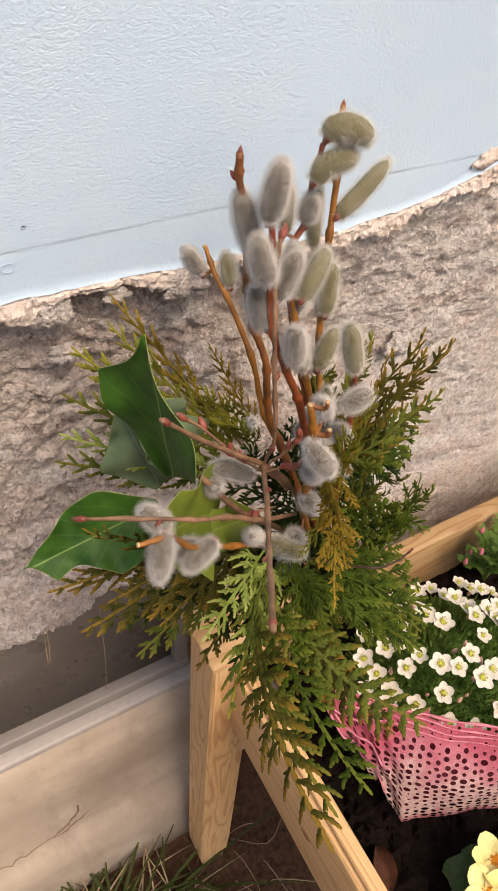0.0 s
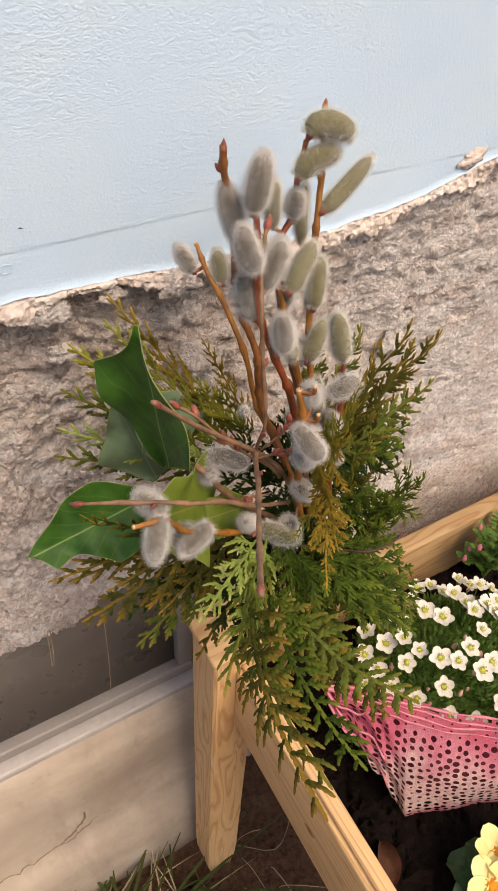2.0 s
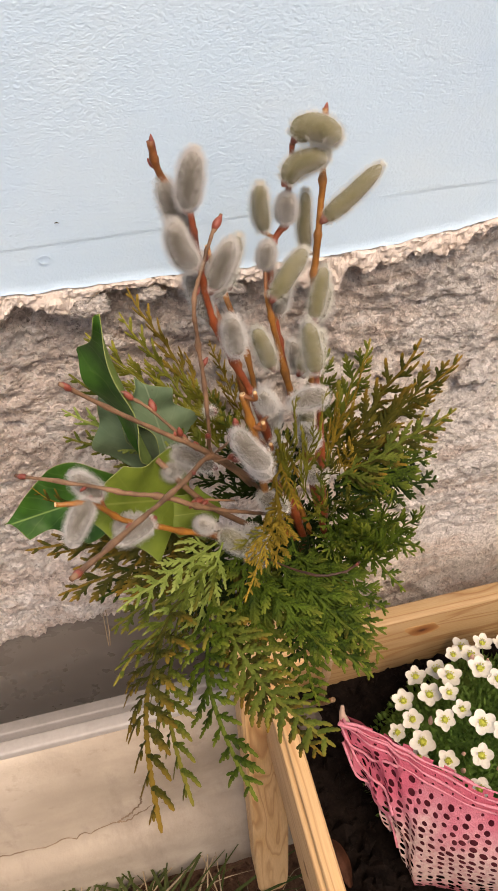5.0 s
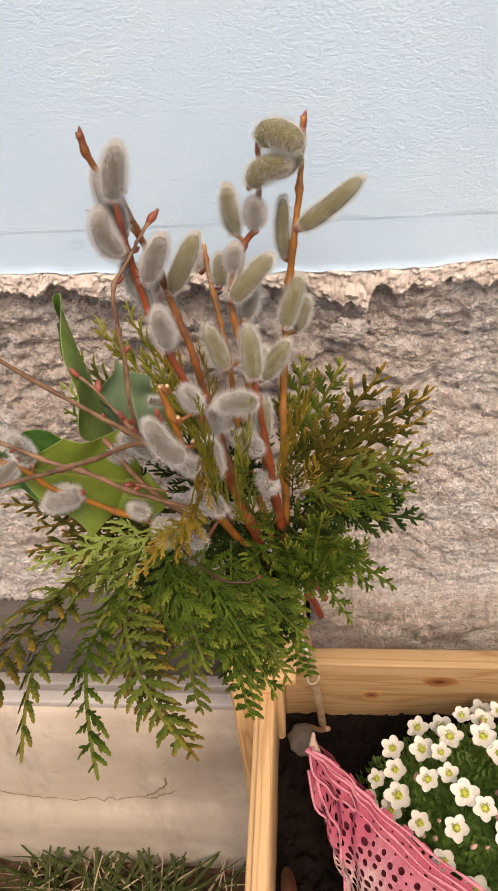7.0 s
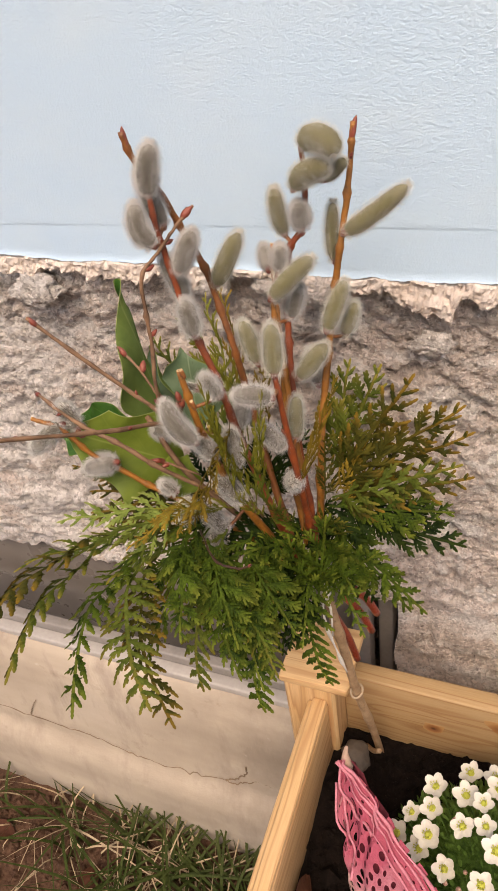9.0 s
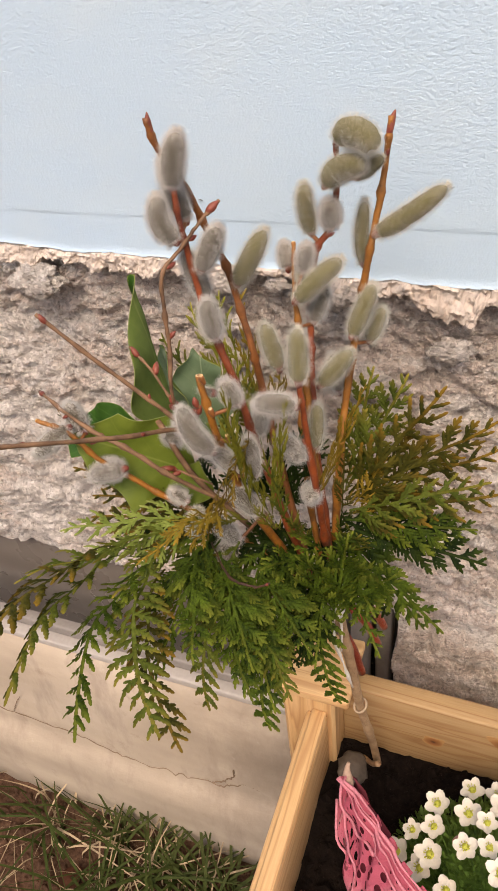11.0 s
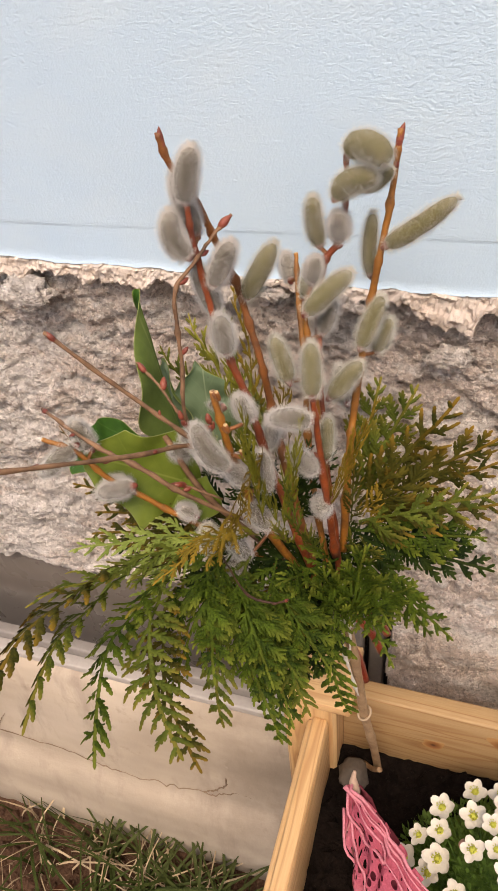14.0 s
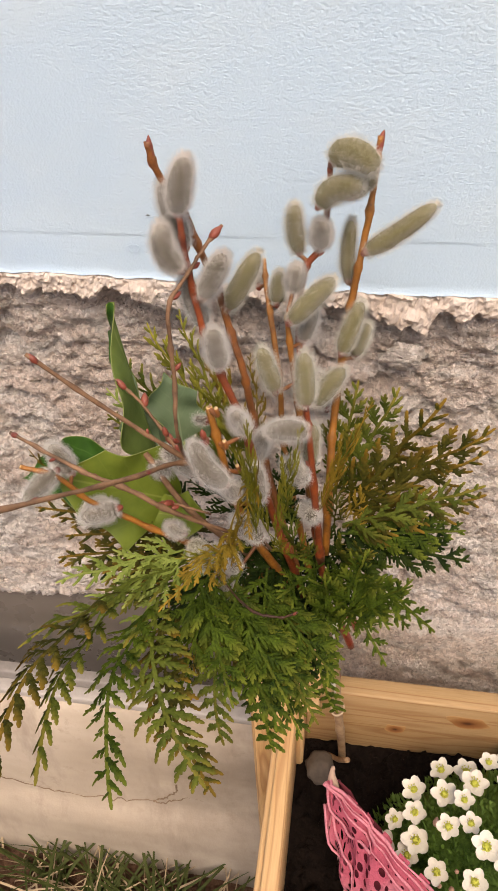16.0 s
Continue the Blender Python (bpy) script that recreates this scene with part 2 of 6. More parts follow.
def holly_skin(name, deep, fresh, vein, gloss, glow=0.1):
    m = Mat(name, gloss, spec=0.26)
    g = m.co.outputs["Generated"]
    off = m.math("ABSOLUTE", m.math("SUBTRACT", m.axis(g, "X"), 0.5))
    mid = m.ramp(off, (0.004, (0.8, 0.8, 0.8)), (0.013, (0, 0, 0)))
    rim = m.ramp(m.noise(50.0, 3), (0.35, deep), (0.65, fresh))
    c = m.mix(mid, rim, vein)
    c = m.mix(m.ramp(m.noise(130.0, 5, 0.7), (0.68, (0, 0, 0)), (0.74, (0.5, 0.5, 0.5))), c, tuple(min(1, v * 1.8 + 0.03) for v in fresh))
    c = m.mix(m.ramp(m.voronoi(55.0), (0.03, (0.8, 0.8, 0.8)), (0.06, (0, 0, 0))), c, (0.04, 0.02, 0.008))
    m.colour(c).rough(m.noise(60.0, 4), gloss, gloss + 0.25)
    ribs = m.math("FRACT", m.math("SUBTRACT", m.math("ADD", m.math("MULTIPLY", m.axis(g, "Y"), 5.5), m.math("MULTIPLY", m.noise(45.0, 2), 1.1)), m.math("MULTIPLY", m.math("POWER", off, 0.8), 4.5)))
    ribs = m.ramp(ribs, (0.0, (0.55, 0.55, 0.55)), (0.08, (0.0, 0.0, 0.0)), (0.92, (0.0, 0.0, 0.0)), (1.0, (0.55, 0.55, 0.55)))
    c = m.mix(m.math("MULTIPLY", ribs, 0.22), c, vein)
    m.colour(c).bump(m.math("ADD", m.math("MULTIPLY", m.noise(140.0, 5), 0.7), m.math("MULTIPLY", ribs, -0.2)), 0.5, 0.0011)
    m.leafy(glow)
    return m.m


def soil_skin(name, dark, light, dry):
    m = Mat(name, 0.95, spec=0.06)
    f = m.noise(120.0, 8, 0.72)
    c = m.ramp(f, (0.32, dark), (0.62, light))
    c = m.mix(m.ramp(m.noise(300.0, 5, 0.7), (0.62, (0, 0, 0)), (0.72, (0.6, 0.6, 0.6))), c, dry)
    c = m.mix(m.ramp(m.noise(8.0, 4), (0.45, (0, 0, 0)), (0.7, (0.5, 0.5, 0.5))), c, light)
    m.colour(c).bump(m.noise(170.0, 8, 0.75), 0.9, 0.006)
    return m.m


def net_cloth():
    m = Mat("pink_net", 0.75, spec=0.25)
    uv = m.co.outputs["UV"]
    f = m.math("ADD", m.axis(uv, "Y"), m.math("MULTIPLY", m.math("SUBTRACT", m.noise(22.0, 3), 0.5), 0.7))
    f = m.math("SUBTRACT", f, m.math("MULTIPLY", m.math("MAXIMUM", m.math("SUBTRACT", 0.30, m.axis(uv, "X")), 0.0), 2.2))
    c = m.ramp(f, (0.10, (0.50, 0.105, 0.16)), (0.27, (0.58, 0.22, 0.27)), (0.42, (0.68, 0.48, 0.45)), (0.74, (0.68, 0.54, 0.50)), (0.92, (0.56, 0.19, 0.24)))
    c = m.mix(m.ramp(m.noise(260.0, 4, 0.65), (0.35, (0.45, 0.45, 0.45)), (0.6, (0, 0, 0))), c, (0.46, 0.10, 0.15))
    m.colour(c).bump(m.math("ADD", m.noise(500.0, 5, 0.7), m.voronoi(900.0)), 0.8, 0.0010).leafy(0.25)
    return m.m


def pane_glass():
    m = Mat("dusty_pane", 0.22, spec=0.5)
    c = m.ramp(m.noise(6.0, 3), (0.3, (0.135, 0.12, 0.108)), (0.7, (0.165, 0.15, 0.135)))
    c = m.mix(m.ramp(m.noise(180.0, 4, 0.7), (0.62, (0, 0, 0)), (0.8, (0.3, 0.3, 0.3))), c, (0.30, 0.28, 0.25))
    m.colour(c).rough(m.noise(30.0, 4), 0.18, 0.4)
    return m.m


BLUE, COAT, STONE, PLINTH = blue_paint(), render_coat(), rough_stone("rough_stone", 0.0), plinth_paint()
STONE_PALE = rough_stone("pale_mortar", 0.24)
# Boards along x: same pine, toned down to carry the inner face's shade
PINE_X_SHADED, PINE_Y, PINE_Z = wood("pine_along_shaded", 0, 0.58), wood("pine_across", 1, 1.0), wood("pine_upright", 2, 1.0)
PINE_PALE = wood("pine_pale", 0, 0.98)
def knot_wood(name, axis):
    m = Mat(name, 0.5, spec=0.35)
    g = m.co.outputs["Generated"]
    u, v = m.math("SUBTRACT", m.axis(g, axis), 0.5), m.math("SUBTRACT", m.axis(g, "Z"), 0.5)
    r = m.math("SQRT", m.math("ADD", m.math("MULTIPLY", u, u), m.math("MULTIPLY", v, v)))
    r = m.math("ADD", r, m.math("MULTIPLY", m.math("SUBTRACT", m.noise(300.0, 4), 0.5), 0.12))
    m.colour(m.ramp(r, (0.05, (0.085, 0.028, 0.014)), (0.16, (0.22, 0.085, 0.03)), (0.32, (0.30, 0.135, 0.05)), (0.48, (0.42, 0.235, 0.10))))
    return m.m


KNOT, KNOT_SIDE = knot_wood("knot_wood", "X"), knot_wood("knot_wood_side", "Y")
END_GRAIN = plain("end_grain", (0.34, 0.15, 0.075), 0.7, 300, 0.3)
SASH = plain("grey_sash", (0.23, 0.215, 0.205), 0.45, 220, 0.12, 0.15)
SILL = plain("pale_sill", (0.38, 0.36, 0.345), 0.5, 160, 0.15, 0.12)
GASKET = plain("dark_gasket", (0.055, 0.05, 0.046), 0.8, 200, 0.2)
PANE = pane_glass()
CRACK = plain("crack_dirt", (0.20, 0.14, 0.095), 0.95, 300, 0.3)
EARTH = soil_skin("garden_earth", (0.045, 0.025, 0.017), (0.15, 0.085, 0.056), (0.28, 0.19, 0.13))
POTTING = soil_skin("potting_soil", (0.004, 0.003, 0.003), (0.016, 0.011, 0.009), (0.06, 0.044, 0.036))
TWIG_ORANGE = bark("willow_bark_orange", (0.13, 0.050, 0.010), (0.36, 0.145, 0.024))
TWIG_RED = bark("willow_bark_red", (0.10, 0.022, 0.010), (0.29, 0.066, 0.020))
TWIG_BROWN = bark("willow_bark_brown", (0.09, 0.034, 0.014), (0.29, 0.105, 0.03))
TWIG_BARE = bark("bare_bark", (0.070, 0.036, 0.020), (0.26, 0.145, 0.080), 0.65)
BUD = bark("bud_scale", (0.12, 0.022, 0.015), (0.27, 0.070, 0.045), 0.35)
PITH = plain("cut_wood", (0.62, 0.42, 0.22), 0.8, 500, 0.3)
CORE_OLIVE = catkin_core("catkin_olive", (0.110, 0.100, 0.046), (0.39, 0.365, 0.21))
CORE_GREY = catkin_core("catkin_grey", (0.095, 0.085, 0.068), (0.27, 0.25, 0.21))
FUR = fur("catkin_fur", (0.97, 0.95, 0.92))
FUR_OLIVE = fur("catkin_fur_olive", (0.95, 0.94, 0.86))
THUJA = thuja_green("thuja_green", (0.009, 0.022, 0.002), (0.088, 0.138, 0.013), (0.20, 0.225, 0.030))
# Dark green, deepened so that it also carries the bunch's inner shade
THUJA_DARK_SHADE = thuja_green("thuja_dark_shade", (0.004, 0.011, 0.002), (0.022, 0.045, 0.005), (0.050, 0.074, 0.009))
THUJA_LIGHT = thuja_green("thuja_light", (0.12, 0.17, 0.030), (0.25, 0.315, 0.078), (0.40, 0.43, 0.14))
THUJA_OLIVE = thuja_green("thuja_olive", (0.040, 0.058, 0.008), (0.125, 0.155, 0.024), (0.26, 0.205, 0.034))
THUJA_BRONZE = thuja_green("thuja_bronze", (0.024, 0.030, 0.005), (0.105, 0.090, 0.014), (0.34, 0.19, 0.026))
THUJA_GOLD = thuja_green("thuja_gold", (0.115, 0.082, 0.010), (0.27, 0.185, 0.024), (0.40, 0.24, 0.034))
THUJA_LIME = thuja_green("thuja_lime", (0.10, 0.105, 0.012), (0.24, 0.235, 0.032), (0.37, 0.33, 0.05))
HOLLY = holly_skin("holly_dark", (0.014, 0.058, 0.007), (0.040, 0.125, 0.014), (0.17, 0.27, 0.07), 0.42)
# Greyed and lightened: the sky's sheen is put into this leaf colour
HOLLY_SHEEN = holly_skin("holly_sheen", (0.095, 0.155, 0.085), (0.15, 0.22, 0.13), (0.23, 0.30, 0.19), 0.5)
HOLLY_PALE = holly_skin("holly_pale", (0.13, 0.19, 0.026), (0.21, 0.28, 0.042), (0.28, 0.34, 0.075), 0.4, 0.3)
HOLLY_UNDER = holly_skin("holly_underside", (0.125, 0.19, 0.042), (0.19, 0.27, 0.065), (0.25, 0.32, 0.09), 0.45, 0.3)
RIM = plain("holly_edge", (0.20, 0.24, 0.07), 0.5, 300, 0.1)
NET = net_cloth()
PETAL = plain("white_petal", (0.60, 0.575, 0.51), 0.6, 500, 0.25, 0.10)
PETAL_EYE = plain("yellow_eye", (0.46, 0.48, 0.07), 0.7, 900, 0.6, 0.4)
PRIMROSE = plain("primrose_yellow", (0.78, 0.68, 0.29), 0.55, 400, 0.15, 0.1)
PRIM_EYE = plain("orange_eye", (0.72, 0.27, 0.015), 0.7, 700, 0.4, 0.3)
PINK_BUD = plain("blush_bud", (0.60, 0.36, 0.29), 0.6, 500, 0.2, 0.3)
PRIM_LEAF = plain("primrose_leaf", (0.035, 0.085, 0.022), 0.5, 260, 0.8, 0.4)
MOSSY = thuja_green("saxifrage_leaf", (0.045, 0.095, 0.020), (0.12, 0.22, 0.042), (0.19, 0.28, 0.07))
GRASS = thuja_green("grass_blade", (0.026, 0.042, 0.010), (0.070, 0.092, 0.025), (0.17, 0.15, 0.07))
STRAW = plain("dry_straw", (0.34, 0.26, 0.165), 0.8, 300, 0.2, 0.45)
DEAD_LEAF = plain("dead_leaf", (0.060, 0.024, 0.014), 0.85, 200, 0.9, 0.6, spec=0.15)
TAPE = plain("white_tape", (0.75, 0.72, 0.66), 0.6, 300, 0.3, 0.1)
STICK = bark("bamboo_stick", (0.20, 0.115, 0.06), (0.44, 0.30, 0.18), 0.5)
STUB_DARK = bark("dry_twig", (0.022, 0.010, 0.006), (0.075, 0.032, 0.018), 0.5)
STUB = bark("red_stub", (0.17, 0.022, 0.013), (0.32, 0.048, 0.022), 0.3)
GREY_LUMP = plain("grey_lump", (0.10, 0.082, 0.068), 0.85, 250, 0.5, 0.3)
WIRE = plain("binding_ring", (0.36, 0.27, 0.18), 0.6, 300, 0.2)


# ---- mesh helpers ----
class Build:
    """Gathers vertices and faces, with a material slot for each face."""

    def __init__(self):
        self.v, self.f, self.s, self.n = [], [], [], []

    def add(self, verts, faces, slot=0):
        n = len(self.v)
        self.v.extend([tuple(p) for p in verts])
        self.f.extend([tuple(i + n for i in f) for f in faces])
        self.s.extend([slot] * len(faces))
        return self

    def box(self, lo, hi, slot=0, bevel=0.0):
        bm = bmesh.new()
        bmesh.ops.create_cube(bm, size=1)
        size = [b - a for a, b in zip(lo, hi)]
        for v in bm.verts:
            v.co = Vector([(a + b) / 2 + c * s for a, b, c, s in zip(lo, hi, v.co, size)])
        if bevel:
            bmesh.ops.bevel(bm, geom=bm.edges[:], offset=bevel, segments=2, profile=0.5, affect="EDGES")
        bm.verts.index_update()
        self.add([v.co for v in bm.verts], [[v.index for v in f.verts] for f in bm.faces], slot)
        bm.free()
        return self

    def tube(self, pts, radii, seg=8, slot=0, cap=True):
        pts = [Vector(p) for p in pts]
        if isinstance(radii, (int, float)):
            radii = [radii] * len(pts)
        side = None
        rings = []
        for k, p in enumerate(pts):
            ahead = (pts[min(k + 1, len(pts) - 1)] - pts[max(k - 1, 0)]).normalized()
            if side is None:
                side = ahead.orthogonal().normalized()
            side = (side - ahead * side.dot(ahead)).normalized()
            other = ahead.cross(side)
            rings.append([p + radii[k] * (side * math.cos(a) + other * math.sin(a)) for a in (math.tau * j / seg for j in range(seg))])
        verts = [q for r in rings for q in r]
        faces = [(k * seg + j, k * seg + (j + 1) % seg, (k + 1) * seg + (j + 1) % seg, (k + 1) * seg + j) for k in range(len(pts) - 1) for j in range(seg)]
        if cap:
            faces += [tuple(range(seg))[::-1], tuple(range((len(pts) - 1) * seg, len(pts) * seg))]
        return self.add(verts, faces, slot)

    def mesh(self, name, mats, smooth=True):
        me = bpy.data.meshes.new(name)
        me.from_pydata(self.v, [], self.f)
        for m in mats if isinstance(mats, (list, tuple)) else [mats]:
            me.materials.append(m)
        me.polygons.foreach_set("material_index", self.s)
        me.polygons.foreach_set("use_smooth", [smooth] * len(me.polygons))
        me.update()
        if len(self.n) == len(self.v):
            me.normals_split_custom_set_from_vertices(self.n)
        return me


def part(name, built, mats, parent=None, label="", smooth=True):
    """Links what was built as one mesh object under a thing or part."""
    me = built if isinstance(built, bpy.types.Mesh) else built.mesh(name, mats, smooth)
    ob = new(name, me)
    ob.parent = parent
    return tagged(ob, label)


def thing(name, at, label, category, group="", kind=""):
    ob = new(name)
    ob.empty_display_size = 0.01
    ob.location = at
    return tagged(ob, label, category, group, kind)


def under(ob, child):
    """Hangs child under ob and keeps its place in the world."""
    child.parent = ob
    child.matrix_parent_inverse = Matrix.Translation(ob.location).inverted()
    return child


def smooth_line(pts, per=6):
    """A rounded line through the points."""
    p = [Vector(q) for q in pts]
    p = [2 * p[0] - p[1]] + p + [2 * p[-1] - p[-2]]
    out = []
    for k in range(1, len(p) - 2):
        for j in range(per):
            t = j / per
            out.append(0.5 * (2 * p[k] + (p[k + 1] - p[k - 1]) * t + (2 * p[k - 1] - 5 * p[k] + 4 * p[k + 1] - p[k + 2]) * t * t + (3 * p[k] - p[k - 1] - 3 * p[k + 1] + p[k + 2]) * t ** 3))
    return out + [p[-2]]


def fbm(x, y, z, octaves=5, gain=0.5):
    total, amp, f = 0.0, 1.0, 1.0
    for _ in range(octaves):
        total += amp * noise.noise((x * f, y * f, z * f))
        amp *= gain
        f *= 2.03
    return total


# ---- ground ----
def earth_height(x, y):
    near = max(0.0, 1 - math.hypot(x + 0.2, y + 0.3) / 2.5)
    return -0.035 + near * (0.010 * fbm(x * 6, y * 6, 0.3, 4) + 0.006 * fbm(x * 40, y * 40, 1.3, 3))


def build_ground():
    b = Build()
    fine = [-0.9 + 0.012 * k for k in range(126)]
    xs = [-60, -20, -6, -2.5, -1.4] + fine + [0.8, 1.4, 2.5, 6, 20, 60]
    ys = [-60, -20, -6, -2.5, -1.3] + [-0.75 + 0.012 * k for k in range(62)] + [0.05, 0.3, 2, 8, 60]
    verts = [(x, y, earth_height(x, y)) for y in ys for x in xs]
    w = len(xs)
    faces = [(j * w + i, j * w + i + 1, (j + 1) * w + i + 1, (j + 1) * w + i) for j in range(len(ys) - 1) for i in range(w - 1)]
    ob = part("ground", b.add(verts, faces), EARTH)
    tagged(ob, "bare brown garden earth at the foot of the wall", "ground", kind="structure")


build_ground()


# ---- house wall ----
WIN_R = 0.072


EDGE_X = (-4.0, -0.40, -0.224, -0.166, -0.086, -0.013, 0.04, 0.148, 0.18, 0.218, 0.245, 0.287, 0.34, 4.0)
EDGE_Z = (0.926, 0.924, 0.922, 0.920, 0.918, 0.9165, 0.9135, 0.9135, 0.9165, 0.920, 0.926, 0.939, 0.944, 0.946)


LOW_X = (-4.0, -0.36, -0.29, -0.237, -0.162, -0.104, -0.056, 0.0, 0.08, 4.0)
LOW_Z = (0.535, 0.537, 0.526, 0.526, 0.541, 0.538, 0.570, 0.564, 0.560, 0.560)


def stone_low(x):
    """The ragged lower edge of the rubble over the window."""
    return float(np.interp(x, LOW_X, LOW_Z)) + 0.006 * fbm(x * 22, 9, 0, 4)


def paint_edge(x):
    return float(np.interp(x, EDGE_X, EDGE_Z)) + 0.0014 * fbm(x * 14, 3.1, 0, 3) + 0.0012 * fbm(x * 70, 7.7, 0, 4, 0.65)


def coat_jag(x):
    return 0.0045 * fbm(x * 90, 2.2, 0, 4, 0.65)


def coat_edge(x):
    """The lower edge of the bared render: it hangs in flakes."""
    z = paint_edge(x) - 0.0085 + 0.005 * fbm(x * 16, 1.7, 0, 3) + coat_jag(x)
    for at, wide, deep in ((0.018, 0.034, 0.012), (0.095, 0.046, 0.021), (0.128, 0.026, 0.009), (0.150, 0.022, 0.007), (0.185, 0.04, 0.010), (-0.125, 0.06, 0.010), (-0.075, 0.03, 0.008), (0.27, 0.05, 0.012), (-0.22, 0.05, 0.012)):
        u = (x - at) / wide
        if abs(u) < 0.5:
            z -= deep * (0.25 + 0.75 * max(0.0, 0.5 + u)) * min(1.0, (0.5 - u) / 0.12, (0.5 + u) / 0.1)
    return z


def build_wall():
    # painted coat
    b = Build()
    xs = [-4, -2, -1] + [-0.6 + 0.01 * k for k in range(20)] + [-0.4 + 0.003 * k for k in range(300)] + [0.51 + 0.01 * k for k in range(12)] + [1, 2, 4]
    zs = [0, 0.002, 0.006, 0.012, 0.018, 0.024, 0.0290, 0.0296, 0.0299, 0.033, 0.040, 0.05, 0.1, 0.2, 0.5, 1.2, 2.4]
    w = len(xs)
    verts = []
    for k, dz in enumerate(zs):
        for x in xs:
            e = paint_edge(x)
            bulge = -0.0012 * fbm(x * 8, 0.4, (LINE + dz) * 8, 3)
            curl = -0.0012 if k == 0 else ((0.00002 + 0.00010 * noise.noise((x * 25, 1.0, 2.0))) if dz < 0.0297 else 0.0)
            verts.append((x, bulge + curl, e + dz if dz < 0.007 else max(e + 0.006 + 0.1 * dz, LINE + dz + 0.0007 * fbm(x * 9, 2.0, 0, 2))))
    faces = [(j * w + i, j * w + i + 1, (j + 1) * w + i + 1, (j + 1) * w + i) for j in range(len(zs) - 1) for i in range(w - 1)]
    b.add([verts[i] for i in range(w)] + [(x, 0.006, paint_edge(x) + 0.001) for x in xs], [(i + 1, i, w + i, w + i + 1) for i in range(w - 1)])
    wall = part("wall_painted", b.add(verts, faces), BLUE)
    tagged(wall, "pale blue painted plaster wall with a rough trowelled face", "wall", kind="structure")
    # a gouge and a round dent in the paint
    for x, z, rx, rz, deep in ((-0.059, 0.959, 0.0014, 0.0005, 0.0), (-0.071, 0.938, 0.0036, 0.0026, 0.55)):
        g = Build()
        y = -0.0012 * fbm(x * 8, 0.4, z * 8, 3) - 0.0011
        ring = [Vector((x + rx * math.cos(a) * (1 + 0.2 * math.sin(3 * a)), y, z + rz * math.sin(a))) for a in (math.tau * k / 20 for k in range(21))]
        if deep:
            g.tube(ring, 0.00022, 6, cap=False)
        else:
            g.tube([Vector((x - rx, y + 0.0004, z)), Vector((x, y, z + 0.0004)), Vector((x + rx, y + 0.0004, z - 0.0003))], [0.00015, 0.00035, 0.00015], 7)
        under(wall, part("dent" if deep else "gouge", g, BLUE if deep else GASKET))
    patch = bmesh.new()
    bmesh.ops.create_icosphere(patch, subdivisions=4, radius=1.0)
    for v in patch.verts:
        k = 1 + 0.5 * fbm(v.co.x * 1.6, v.co.y * 1.6, v.co.z * 1.6 + 3, 4, 0.6)
        v.co = Vector((0.267 + 0.011 * k * v.co.x + 0.003 * v.co.z, -0.0004 + 0.0022 * k * v.co.y, 0.942 + 0.0065 * k * v.co.z))
    patch.verts.index_update()
    under(wall, part("bare_patch", Build().add([v.co for v in patch.verts], [[v.index for v in f.verts] for f in patch.faces]), COAT, label="patch of bare pale render"))
    patch.free()
    # bared render under the paint
    b = Build()
    rows = []
    xs = [-4, -2, -1] + [-0.6 + 0.01 * k for k in range(29)] + [-0.31 + 0.0013 * k for k in range(500)] + [0.35 + 0.01 * k for k in range(28)] + [1, 2, 4]
    w = len(xs)
    for f in (0.0, 0.06, 0.13, 0.21, 0.3, 0.4, 0.5, 0.6, 0.72, 0.85, 1.0):
        row = []
        for x in xs:
            z = (coat_edge(x) - coat_jag(x)) * (1 - f) + (paint_edge(x) + 0.012) * f + coat_jag(x) * (1 - f) ** 6
            dist, spot = noise.voronoi((x * 95, 2.5, z * 120))
            y = -0.0015 + 0.0022 * fbm(x * 40, 5, z * 40, 4) + 0.0030 * noise.noise(spot[0] * 3.1) + 0.0022 * fbm(x * 150, 2, z * 170, 4, 0.65)
            y += (0.0012 if f == 0 else 0) + 0.004 * max(0.0, f - 0.5)
            row.append((x, max(y, 0.0045) if z > paint_edge(x) - 0.0006 else y, z))
        rows.append(row)
    back = [(x, 0.013, coat_edge(x) + 0.002) for x in xs]
    b.add(back + rows[0], [(i, i + 1, w + i + 1, w + i) for i in range(w - 1)])
    verts = [p for r in rows for p in r]
    faces = [(j * w + i, j * w + i + 1, (j + 1) * w + i + 1, (j + 1) * w + i) for j in range(len(rows) - 1) for i in range(w - 1)]
    coat = part("render_edge", b.add(verts, faces), COAT, smooth=False)
    tagged(coat, "broken cream lime render flaking off under the paint", "render", kind="structure")
    # rubble masonry
    b = Build()
    xs = [-4, -2, -1.1] + [-0.70 + 0.006 * k for k in range(66)] + [-0.305 + 0.0017 * k for k in range(380)] + [0.345 + 0.006 * k for k in range(42)] + [1.2, 2, 4]
    zs = [-0.15, 0.0, 0.1, 0.2] + [0.3 + 0.006 * k for k in range(35)] + [0.5094 + 0.0017 * k for k in range(246)] + [0.95]
    w = len(xs)
    verts = []
